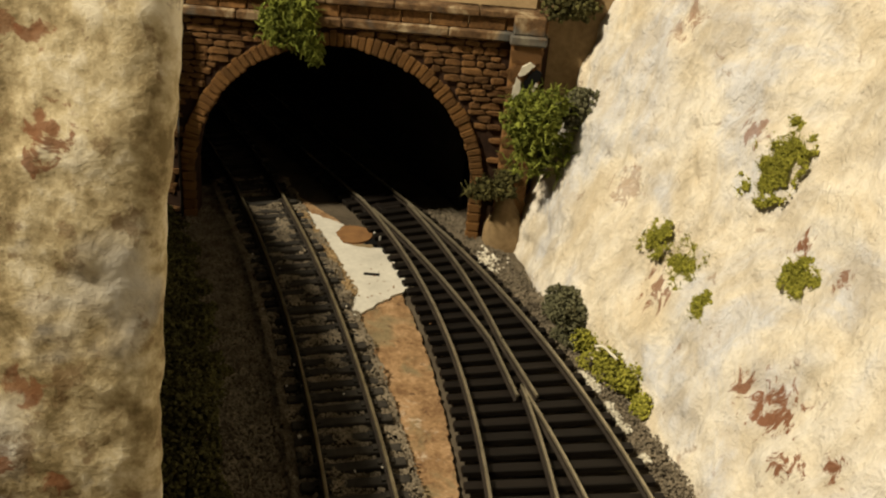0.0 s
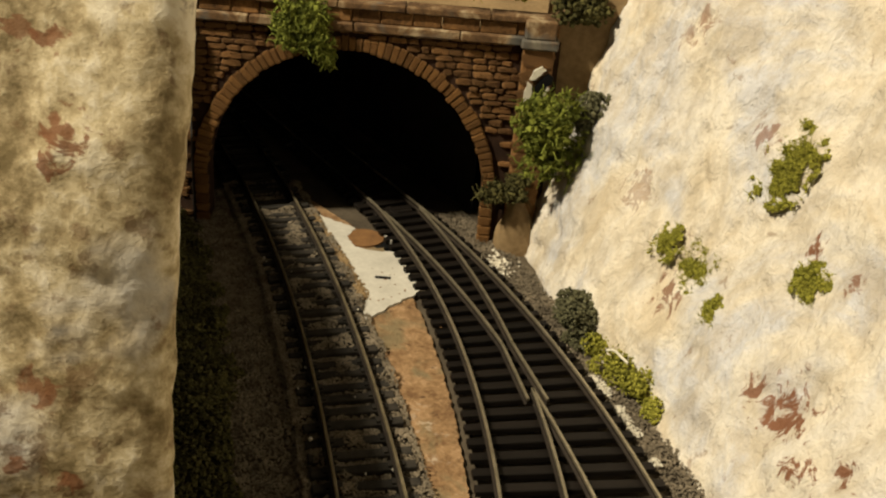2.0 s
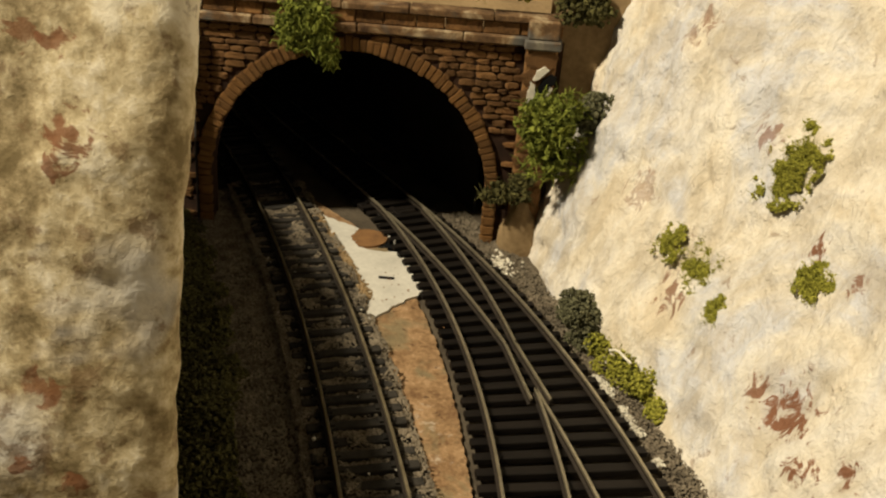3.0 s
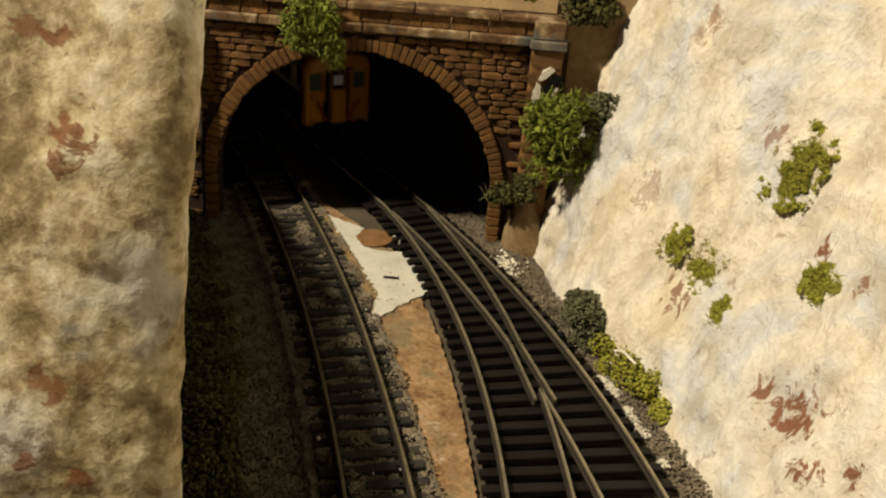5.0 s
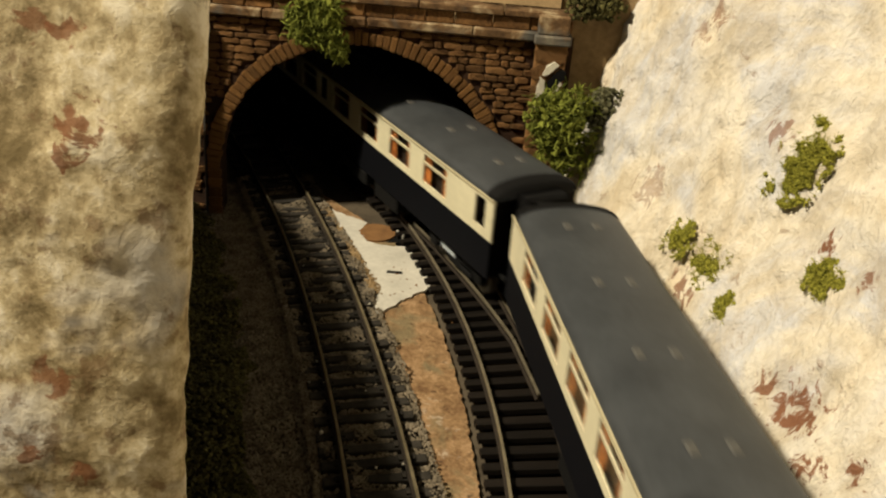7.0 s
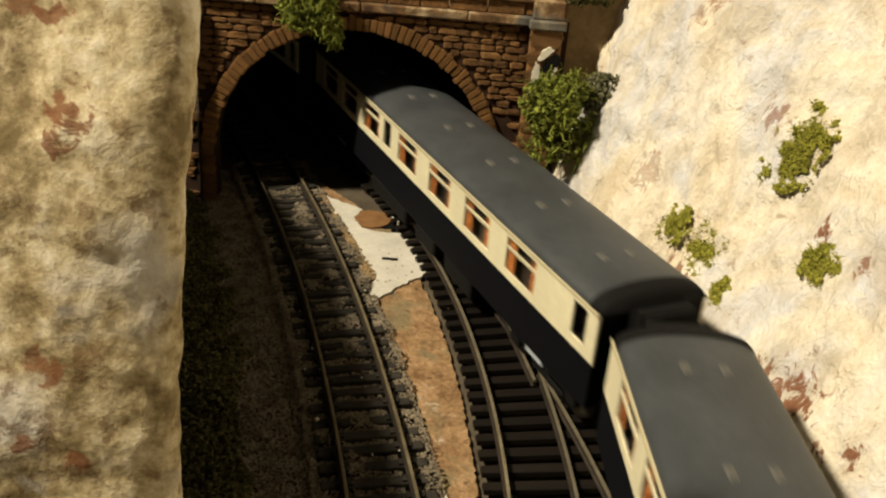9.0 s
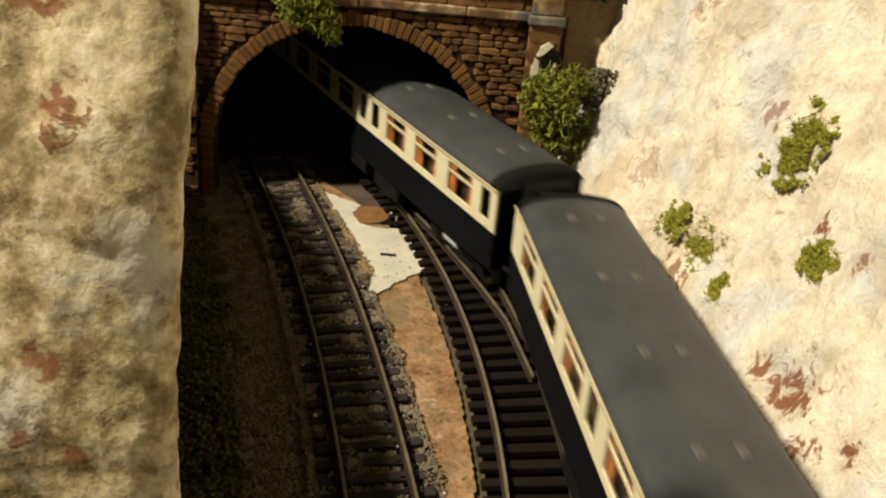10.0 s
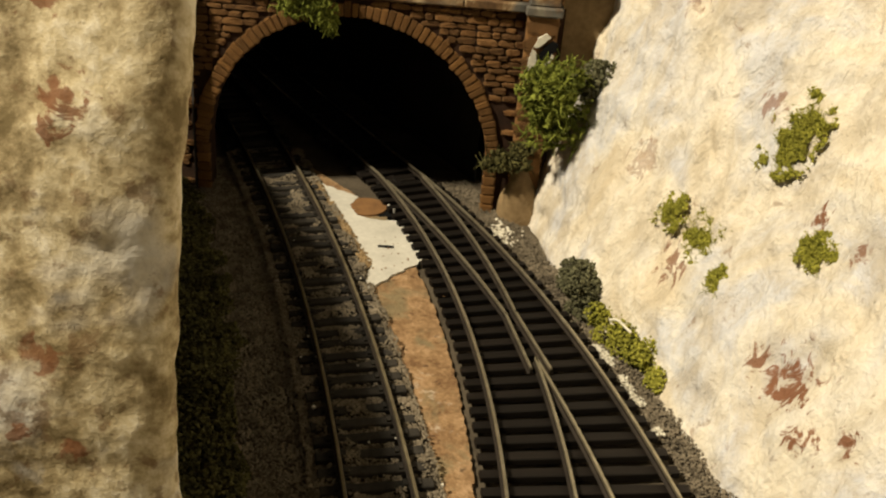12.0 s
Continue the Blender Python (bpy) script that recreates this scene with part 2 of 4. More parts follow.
# ---- mesh helpers, in millimetres ----
def link(name, verts, faces, mat, parent=None, label="", smooth=False):
    me = bpy.data.meshes.new(name)
    me.from_pydata([(x * MM, y * MM, z * MM) for x, y, z in verts], [], faces)
    me.materials.append(mat)
    if smooth:
        me.polygons.foreach_set("use_smooth", [True] * len(me.polygons))
    me.update()
    ob = new(name, me)
    if parent:
        ob.parent = parent
    if label:
        tagged(ob, label)
    return ob


def part(name, bm, mat, parent=None, label="", smooth=False):
    bmesh.ops.recalc_face_normals(bm, faces=bm.faces)
    me = bpy.data.meshes.new(name)
    bmesh.ops.scale(bm, vec=(MM, MM, MM), verts=bm.verts)
    bm.to_mesh(me)
    bm.free()
    me.materials.append(mat)
    if smooth:
        me.polygons.foreach_set("use_smooth", [True] * len(me.polygons))
    ob = new(name, me)
    if parent:
        ob.parent = parent
    if label:
        tagged(ob, label)
    return ob


def share(name, me, parent, m):
    ob = new(name, me)
    ob.parent = parent
    ob.matrix_basis = m
    return ob


def box(bm, x0, x1, y0, y1, z0, z1, bevel=0.0):
    r = bmesh.ops.create_cube(bm, size=1.0, matrix=Matrix.LocRotScale(((x0 + x1) / 2, (y0 + y1) / 2, (z0 + z1) / 2), None, (x1 - x0, y1 - y0, z1 - z0)))
    if bevel:
        edges = {e for v in r["verts"] for e in v.link_edges}
        bmesh.ops.bevel(bm, geom=list(edges), offset=bevel, segments=1, profile=0.5, affect="EDGES")


def cyl(bm, centre, axis, radius, depth, segs=16, radius2=None):
    turn = Vector((0, 0, 1)).rotation_difference(Vector(axis)).to_matrix().to_4x4()
    bmesh.ops.create_cone(bm, cap_ends=True, segments=segs, radius1=radius, radius2=radius if radius2 is None else radius2, depth=depth,
                          matrix=Matrix.Translation(centre) @ turn)


def empty(name, label, category, group="", kind=""):
    return tagged(new(name), label, category, group, kind)


def ridge(x, y, z, scale, octaves=5):
    """Layered noise of a point in mm, about -1 to 1."""
    return noise.fractal(Vector((x, y, z)) / scale, 0.9, 2.1, octaves)


# ---- track plan: each line starts at a point, with its heading from -y towards +x, and bends left or right by lengths ----
def line(x, y, a, ahead, back):
    def run(x, y, a, segs, sg):
        out, s = [], 0.0
        for length, k in segs:
            for _ in range(int(length / 2)):
                am = a - sg * k
                x, y, a, s = x + 2 * sg * math.sin(am), y - 2 * sg * math.cos(am), a - 2 * sg * k, s + 2 * sg
                out.append((s, x, y, a))
        return out
    rows = np.array(sorted(run(x, y, a, ahead, 1) + [(0.0, x, y, a)] + run(x, y, a, back, -1)))

    def at(s):
        return tuple(float(np.interp(s, rows[:, 0], rows[:, i])) for i in (1, 2, 3))
    return at


main_line = line(15, 313, radians(24.4), [(268, 1 / 630), (1000, 0)], [(78, 1 / 630), (1560, 0)])
toe = main_line(-78)
branch_line = line(toe[0], toe[1], radians(26.0), [(236, 1 / 520), (1000, 0)], [(10, 0)])
left_line = line(-37.6, 280, radians(18.0), [(376, 1 / 1200), (1000, 0)], [(270, 1 / 1200), (1200, 0)])


def beside(at, s, d):
    """A point d mm to the right of the line as one looks up the line from the camera's side (towards +x)."""
    x, y, a = at(s)
    return x + d * math.cos(a), y + d * math.sin(a)


# ---- ground and hills ----
def hump(x, y):
    return 0.7 * ridge(x, y, 3.0, 23) + 0.35 * ridge(x, y, 9.0, 6)


def ground():
    xs = np.concatenate([np.linspace(-1000, -160, 15), np.arange(-150, 151, 3.0), np.linspace(160, 420, 10)])
    ys = np.concatenate([np.linspace(-1150, 90, 18), np.arange(100, 461, 3.0), np.linspace(470, 1950, 18)])
    verts, faces = [], []
    for y in ys:
        for x in xs:
            near = -150 <= x <= 150 and 100 <= y <= 460
            z = -6.6 + (0.5 * hump(x, y) if near else 0.0)
            verts.append((x, y, z))
    n = len(xs)
    for j in range(len(ys) - 1):
        for i in range(n - 1):
            a = j * n + i
            faces.append((a, a + 1, a + n + 1, a + n))
    tagged(link("ground", verts, faces, ground_mat, smooth=True), "dark earth and ballast of a model railway board", "ground", kind="structure")
    bm = bmesh.new()
    box(bm, -1000, 420, -1150, 1950, -60, -12)
    tagged(part("baseboard", bm, board_mat), "plywood board that carries the model railway", "baseboard", kind="structure")


ground()


def sheet(name, rows, mat, label, category, kind="structure", smooth=True):
    """A quad sheet from rows of points."""
    n = len(rows[0])
    verts = [p for r in rows for p in r]
    faces = [(j * n + i, j * n + i + 1, (j + 1) * n + i + 1, (j + 1) * n + i) for j in range(len(rows) - 1) for i in range(n - 1)]
    return tagged(link(name, verts, faces, mat, smooth=smooth), label, category, kind=kind)


def along(points, t):
    """A smooth curve through a few plan points; t from 0 to 1."""
    k = t * (len(points) - 1)
    i = min(int(k), len(points) - 2)
    u = k - i
    p = [Vector(points[max(0, min(len(points) - 1, i + d))]) for d in (-1, 0, 1, 2)]
    return 0.5 * ((2 * p[1]) + (p[2] - p[0]) * u + (2 * p[0] - 5 * p[1] + 4 * p[2] - p[3]) * u * u + (3 * p[1] - p[0] - 3 * p[2] + p[3]) * u ** 3)


def cliff(name, foot, height, lean, rough, mat, label, steps, flip, fine):
    """A rock face over a plan curve. lean: mm set back per mm of height, as a function of (t, z)."""
    nu, nv = steps
    rows = []
    for j in range(nv):
        row = []
        for i in range(nu):
            t = i / (nu - 1)
            z = -9 + (height(t) + 9) * j / (nv - 1)
            p = along(foot, t)
            q = along(foot, min(1, t + 0.01)) - along(foot, max(0, t - 0.01))
            n = Vector((q.y, -q.x)).normalized() * flip
            off = lean(t, z) + rough * ridge(p.x, p.y, z, 46, 4) + 0.42 * rough * ridge(p.x + 50, p.y, z * 1.3, 13 * fine, 4) + 0.14 * rough * ridge(p.x, p.y + 90, z, 4.2 * fine, 3)
            row.append((p.x + n.x * off, p.y + n.y * off, z + 0.3 * rough * ridge(p.x, p.y, z + 300, 20, 3)))
        rows.append(row)
    return sheet(name, rows, mat, label, "rock face")


RIGHT_FOOT = [(22, 520), (30, 420), (35, 355), (50, 300), (71, 243), (86, 190), (103, 120), (116, 20), (125, -140), (130, -400)]
cliff("rock_face_right", RIGHT_FOOT, lambda t: 235, lambda t, z: z * (0.31 + 0.15 * min(1.0, max(0.0, (t - 0.24) / 0.2))), 3.4, rock_right_mat, "cream painted plaster rock face with brown dabs and moss", (330, 150), -1, 1.0)


def left_rock(name, t0, t1, steps, mat, label, category):
    """A hillside that slopes up away from the near end and turns at a rounded corner into a steep side along the track; the stretch t0 to t1 of it."""
    rows = []
    for j in range(190):
        v = j / 189
        row = []
        for i in range(steps):
            t = t0 + (t1 - t0) * i / (steps - 1)
            # past the corner the unseen heights are set to shade the old track
            z = -9 + (157 - 64 * min(1.0, max(0.0, (t - 0.54) / 0.1)) + 18 * min(1.0, max(0.0, (t - 0.74) / 0.1)) - 50 * max(0.0, (t - 0.9) / 0.1)) * v
            d = max(z - 110, -44)
            y = 97 + 0.22 * d + 0.0025 * d * d
            cx = CORNER[0] + CORNER[1] * z
            plan = [(-340, y - 60), (-220, y - 25), (-120, y - 6), (cx - 30, y - 1), (cx, y + 3), (cx - 16, y + 30), (-72, max(176, y + 55)), (-104, 240), (-120, 352)]
            p = along(plan, t)
            q = along(plan, min(1, t + 0.01)) - along(plan, max(0, t - 0.01))
            n = Vector((q.y, -q.x)).normalized()
            off = 1.2 * ridge(p.x, p.y, z, 40, 4) + 0.5 * ridge(p.x + 50, p.y, z * 1.3, 12, 4) + 0.18 * ridge(p.x, p.y + 90, z, 3.6, 3)
            row.append((p.x + n.x * off, p.y + n.y * off, z + 0.7 * ridge(p.x, p.y, z + 300, 20, 3)))
        rows.append(row)
    sheet(name, rows, mat, label, category)


CORNER = (-33.3, 0.0186)
left_rock("rock_face_left", 0.0, 0.61, 300, rock_left_mat, "weathered cream plaster hillside beside the track", "rock face")
# unseen bank, added dark so little light bounces into the tunnel
left_rock("shade_bank_left", 0.61, 1.0, 120, ground_mat, "unseen dark bank added behind the plaster hillside to shade the old track", "earth bank")

# ---- tunnel portal ----
AX, AZ, AR, PY = -41.3, 14.0, 56.5, 362.0


def portal():
    top = 80.0
    root = empty("tunnel_portal", "brown sandstone double-track tunnel portal with coping", "tunnel portal")
    root.location = (AX * MM, PY * MM, -7 * MM)
    x0, x1, y0, y1 = -112.0 - AX, 40.0 - AX, 0.0, 9.0
    arch = [(-AR, 0.0)] + [(-AR * math.cos(math.pi * i / 40), AZ + 7 + AR * math.sin(math.pi * i / 40)) for i in range(41)] + [(AR, 0.0)]
    outer = []
    for i, (x, z) in enumerate(arch):
        if i == 0 or i == len(arch) - 1:
            outer.append((x0 if i == 0 else x1, 0.0))
        else:
            a = (i - 1) / 40
            outer.append((x0, 22 + (top - 15) * 2 * a * 1.0) if a < 0.25 else ((x1, 22 + (top - 15) * 2 * (1 - a)) if a > 0.75 else (x0 + (x1 - x0) * (a - 0.25) * 2, top + 7)))
    verts, faces = [], []
    n = len(arch)
    for y in (y0, y1):
        verts += [(x, y, z) for x, z in arch] + [(x, y, z) for x, z in outer]
    for i in range(n - 1):
        faces += [(i, i + 1, n + i + 1, n + i), (2 * n + i, 3 * n + i, 3 * n + i + 1, 2 * n + i + 1), (i, 2 * n + i, 2 * n + i + 1, i + 1)]
    link("wall", verts, faces, mortar_mat, root)
    return root, outer


portal_root, _ = portal()
def portal_stones():
    """Coursed rubble blocks, arch stones, string course and parapet on the portal's face."""
    rng = random.Random(21)
    meshes = []
    for k in range(6):
        bm = bmesh.new()
        box(bm, -0.5, 0.5, -0.5, 0.5, -0.5, 0.5, 0.2)
        for v in bm.verts:
            v.co += Vector((rng.uniform(-0.09, 0.09), rng.uniform(-0.2, 0.2), rng.uniform(-0.1, 0.1)))
        me = bpy.data.meshes.new("stone")
        bm.to_mesh(me)
        bm.free()
        me.materials.append(stone_mat)
        meshes.append(me)
    face = link("stonework", [(-60, 0.5, 10), (-59, 0.5, 10), (-59, 1.5, 10), (-60, 1.5, 10)], [(0, 1, 2, 3)], mortar_mat, portal_root)
    z = 2.0
    while z < 84:
        h = rng.uniform(2.2, 3.3)
        x = -108.0 - AX + rng.uniform(-3, 0)
        while x < 24.5 - AX:
            w = rng.uniform(3.6, 8.2)
            cx, cz = x + w / 2, z + h / 2
            near = min(math.hypot(px, cz - AZ - 7) for px in (cx - w / 2, cx, cx + w / 2))
            clear_of = (cz > AZ + 7 and near > AR + 5.5) or (cz <= AZ + 7 and min(abs(cx - w / 2), abs(cx + w / 2), abs(cx)) > AR + 4.5 and abs(cx) > AR + 4.5)
            if clear_of and x + w < 27 - AX:
                share("stone", rng.choice(meshes), face, pose(cx * MM, rng.uniform(-0.5, 0.25) * MM, cz * MM, 0, rng.uniform(-3, 3), 0) @ Matrix.Diagonal(((w - 0.55) * MM, 1.7 * MM, (h - 0.5) * MM, 1)))
            x += w
        z += h
    # arch ring
    bm = bmesh.new()
    box(bm, -0.5, 0.5, -0.5, 0.5, -0.5, 0.5, 0.1)
    for v in bm.verts:
        if v.co.z > 0:
            v.co.x *= 1.13
    vm = bpy.data.meshes.new("arch_stone")
    bm.to_mesh(vm)
    bm.free()
    vm.materials.append(arch_mat)
    n = 66
    for i in range(n):
        a = math.pi * (i + 0.5) / n
        r = AR + 2.5 + rng.uniform(-0.2, 0.3)
        share("arch_stone", vm, face, pose(-r * math.cos(a) * MM, -0.6 * MM + rng.uniform(-0.25, 0.25) * MM, (AZ + 7 + r * math.sin(a)) * MM, 0, -90 + math.degrees(a) + rng.uniform(-2.5, 2.5), 0) @ Matrix.Diagonal(((math.pi * r / n - rng.uniform(0.35, 0.7)) * MM, 2.6 * MM, rng.uniform(4.8, 6.6) * MM, 1)))
    for sx in (-1, 1):
        for k in range(5):
            share("arch_stone", vm, face, pose(sx * (AR + 2.4) * MM, -0.6 * MM, (2 + 4.2 * k) * MM, 0, 0, 0) @ Matrix.Diagonal((5.0 * MM, 2.4 * MM, 3.7 * MM, 1)))
    # string course in lengths, then the parapet and its coping
    def course(name, z0, z1, y0, y1, step, mat):
        x = -113.0 - AX
        while x < 38 - AX:
            w = min(step * rng.uniform(0.8, 1.2), 39 - AX - x)
            bm = bmesh.new()
            box(bm, x + 0.15, x + w - 0.15, y0 + rng.uniform(-0.3, 0.3), y1, z0, z1, 0.5)
            part(name, bm, mat, portal_root)
            x += w
    course("string_course", 85.0, 88.4, -3.2, 6, 38, cap_mat)
    course("parapet_stone", 88.4, 93.4, -1.0, 6, 13, stone_mat)
    course("coping_stone", 93.4, 96.2, -2.4, 7.5, 30, cap_mat)
    bm = bmesh.new()
    box(bm, 25.5 - AX, 37.5 - AX, -5.0, 6, 0, 85, 0.6)
    pil = part("pilaster", bm, stone_mat, portal_root, "square stone pilaster")
    zz = 3.0
    while zz < 82:
        h = rng.uniform(5.5, 7.5)
        share("quoin", meshes[0], pil, pose((31.5 - AX + rng.uniform(-0.4, 0.4)) * MM, -5.0 * MM, (zz + h / 2) * MM) @ Matrix.Diagonal((12.6 * MM, 1.2 * MM, (h - 0.7) * MM, 1)))
        zz += h
    bm = bmesh.new()
    box(bm, 24.5 - AX, 38.5 - AX, -7.0, 6.5, 84.6, 88.2, 0.6)
    box(bm, 25.5 - AX, 37.5 - AX, -5.5, 6.5, 88.2, 95.5, 0.6)
    part("pilaster_cap", bm, cap_mat, portal_root, "pale weathered pilaster cap")


portal_stones()



# ---- the hill over the tunnel and its dark bore ----
def hill():
    rows = []
    for y in [371 + 4 * i for i in range(30)] + [500, 560, 700, 1000, 1500, 1950]:
        row = []
        for x in [-1000, -700, -450, -300, -220] + [-180 + 4 * i for i in range(70)] + [120, 180, 260, 420]:
            near = y < 500 and -190 < x < 110
            z = 82 + (0.06 * (y - 371) if y < 800 else 26) + (2.5 * ridge(x, y, 1, 30) if near else 0)
            if y < 380:
                z -= 3
            row.append((x, y, z))
        rows.append(row)
    sheet("hill_top", rows, bank_mat, "tan earth bank over the tunnel", "hill")
    # unseen wall added to stop room light getting in under the hill
    bm = bmesh.new()
    box(bm, -1000, -111, 368, 374, -12, 86)
    tagged(part("light_block_wall", bm, mortar_mat), "unseen dark wall added beside the portal to block light", "wall", kind="structure")
    # unseen wall added to shut light out of the bore's far end
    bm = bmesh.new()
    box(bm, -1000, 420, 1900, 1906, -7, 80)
    tagged(part("tunnel_end_wall", bm, lining_mat), "unseen dark wall added to close the tunnel's far end", "wall", kind="structure")
    # unseen bore lining that keeps it dark: walls on both sides, flat dark roof
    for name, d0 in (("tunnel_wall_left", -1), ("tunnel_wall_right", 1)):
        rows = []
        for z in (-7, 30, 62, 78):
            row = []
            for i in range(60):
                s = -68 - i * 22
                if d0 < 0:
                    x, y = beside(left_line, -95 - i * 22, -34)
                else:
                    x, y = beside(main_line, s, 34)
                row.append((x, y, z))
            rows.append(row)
        sheet(name, rows, lining_mat, "unseen dark wall added to keep the tunnel dark", "wall")
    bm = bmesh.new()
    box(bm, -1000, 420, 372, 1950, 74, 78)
    tagged(part("tunnel_roof", bm, lining_mat), "unseen dark slab added over the tunnel to keep it dark", "ceiling", kind="structure")


hill()


def earth_bank():
    rows = []
    for j in range(26):
        z = -9 + 122 * j / 25
        rows.append([(34 + 3 * i, 364 + 0.05 * z + 1.2 * ridge(3 * i, z, 7, 22) - 0.3 * i, z) for i in range(20)])
    sheet("earth_bank", rows, bank_mat, "tan earth bank between the portal and the rock", "earth bank")


earth_bank()


# ---- room round the layout ----
def room():
    bm = bmesh.new()
    box(bm, -2600, 2400, -2400, 2800, -960, -910)
    tagged(part("floor", bm, board_mat), "plain wooden room floor", "floor", kind="structure")
    bm = bmesh.new()
    box(bm, -2600, 2400, -2400, 2800, 1900, 1950)
    tagged(part("ceiling", bm, wall_mat), "plain painted room ceiling", "ceiling", kind="structure")
    for name, b in (("wall_west", (-2600, -2500, -2300, 2700)), ("wall_east", (2300, 2400, -2300, 2700)), ("wall_south", (-2600, 2400, -2400, -2300)), ("wall_north", (-2600, 2400, 2700, 2800))):
        bm = bmesh.new()
        box(bm, *b, -960, 1950)
        tagged(part(name, bm, wall_mat), "plain painted room wall", "wall", kind="structure")


room()
# ---- tracks ----
def swept(name, pts, sec, mat, parent, label=""):
    verts, faces, k = [], [], len(sec)
    for i, (x, y) in enumerate(pts):
        a, b = Vector(pts[max(0, i - 1)]), Vector(pts[min(len(pts) - 1, i + 1)])
        d = (b - a).normalized()
        for u, z in sec:
            verts.append((x + d.y * u, y - d.x * u, z))
    for i in range(len(pts) - 1):
        for j in range(k):
            faces.append((i * k + j, i * k + (j + 1) % k, (i + 1) * k + (j + 1) % k, (i + 1) * k + j))
    faces += [tuple(range(k)), tuple(range(len(verts) - 1, len(verts) - k - 1, -1))]
    return link(name, verts, faces, mat, parent, label)


def rail_mesh(name, pts, mat, parent, label=""):
    """A rail of web and foot, browned, with a worn head lightened for its glint; its top at z = 0."""
    rail = swept(name, pts, [(-0.3, -0.8), (0.3, -0.8), (0.3, -1.9), (0.95, -2.3), (0.95, -2.6), (-0.95, -2.6), (-0.95, -2.3), (-0.3, -1.9)], web_mat, parent, label)
    swept("rail_head", pts, [(-0.36, 0.0), (0.36, 0.0), (0.45, -0.18), (0.42, -0.85), (-0.42, -0.85), (-0.45, -0.18)], mat, rail, "worn rail head lightened for its glint")
    return rail


def sleeper_mesh(length, width, mat, chairs):
    bm = bmesh.new()
    box(bm, -length / 2, length / 2, -width / 2, width / 2, -4.8, -2.7, 0.25)
    for c in chairs:
        for s in (-1.7, 1.7):
            box(bm, c + s - 0.6, c + s + 0.6, -1.1, 1.1, -2.8, -2.0)
    me = bpy.data.meshes.new("sleeper")
    bmesh.ops.scale(bm, vec=(MM, MM, MM), verts=bm.verts)
    bm.to_mesh(me)
    bm.free()
    me.materials.append(mat)
    return me


G = 8.25 + 0.5


def plain_track(name, at, s0, s1, pitch, mat, railmat, label, jitter):
    root = empty(name, label, "railway track")
    me = sleeper_mesh(29, 3.3, mat, (-G, G))
    s = s0
    while s < s1:
        x, y, a = at(s)
        share("sleeper", me, root, pose(x * MM, y * MM, random.uniform(-1, 0.2) * jitter * MM, 0, random.uniform(-1, 1) * jitter, math.degrees(a) + random.uniform(-1.2, 1.2) * jitter))
        s += pitch
    for d in (-G, G):
        rail_mesh("rail", [beside(at, s0 + (s1 - s0) * i / 90, d) for i in range(91)], railmat, root, "browned rail, worn on top and lightened there for its glint")
    return root


random.seed(5)
plain_track("railway_track", left_line, -330, 190, 6.6, sleeper_old_mat, rail_dark_mat, "old ballasted track with dusty dark sleepers", 1.0)


def turnout():
    root = empty("turnout", "black plastic-sleepered turnout with nickel silver rails", "turnout")
    unit = sleeper_mesh(1.0, 3.5, sleeper_new_mat, ())
    s = -84.0
    while s < 250:
        x, y, a = main_line(s)
        bx, by, ba = branch_line(s + 78) if s > -78 else (x, y, a)
        mid = 0.5 * (a + ba)
        d = Vector((math.cos(mid), math.sin(mid)))
        gap = (Vector((x, y)) - Vector((bx, by))).dot(d)
        c = (Vector((x, y)) + Vector((bx, by))) / 2
        m = pose(c.x * MM, c.y * MM, 0, 0, 0, math.degrees(mid)) @ Matrix.Diagonal((29.0 + max(0, gap), 1, 1, 1))
        share("sleeper", unit, root, m)
        s += 7.0
    n = 110
    outer_l = [beside(branch_line, i * 320 / n, -G) for i in range(n + 1)]
    outer_r = [beside(main_line, -90 + i * 420 / n, G) for i in range(n + 1)]
    rail_mesh("rail", [beside(main_line, -90 + i * 2, -G) for i in range(6)] + outer_l, rail_mat, root)
    rail_mesh("rail", outer_r, rail_mat, root)
    # closure rails, the crossing and the rails past it
    def stretch(at, s0, s1, d):
        return [beside(at, s0 + (s1 - s0) * i / 50, d) for i in range(51)]
    FM, FB = min(((a, b) for a in range(20, 120, 2) for b in range(90, 210, 2)), key=lambda q: math.dist(beside(main_line, q[0], -G), beside(branch_line, q[1], G)))
    rail_mesh("closure_rail", stretch(main_line, -70, FM - 26, -G), rail_mat, root)
    rail_mesh("closure_rail", stretch(branch_line, 8, FB - 26, G), rail_mat, root)
    rail_mesh("crossing_rail", stretch(main_line, FM, 330, -G), rail_mat, root)
    rail_mesh("crossing_rail", stretch(branch_line, FB, 400, G), rail_mat, root)
    # wing rails bend away from the crossing nose
    a, b = Vector(beside(main_line, FM - 27, -G)), Vector(beside(branch_line, FB - 27, G))
    na, nb = Vector(beside(main_line, FM + 6, -G)), Vector(beside(branch_line, FB + 6, G))
    rail_mesh("wing_rail", [tuple(a.lerp(nb + Vector((-2.6, 0)), k / 8)) for k in range(9)], rail_mat, root)
    rail_mesh("wing_rail", [tuple(b.lerp(na + Vector((2.6, 0)), k / 8)) for k in range(9)], rail_mat, root)
    bm = bmesh.new()
    box(bm, -1.6, 1.6, -9, 9, -4.0, -2.9, 0.3)
    box(bm, -5, 5, -1.2, 1.2, -4.0, -2.6, 0.3)
    ob = part("tie_bar", bm, sleeper_new_mat, root, "black tie bar")
    ob.matrix_basis = pose(toe[0] * MM, (toe[1] - 4) * MM, 0, 0, 0, -60)
    return root


turnout()
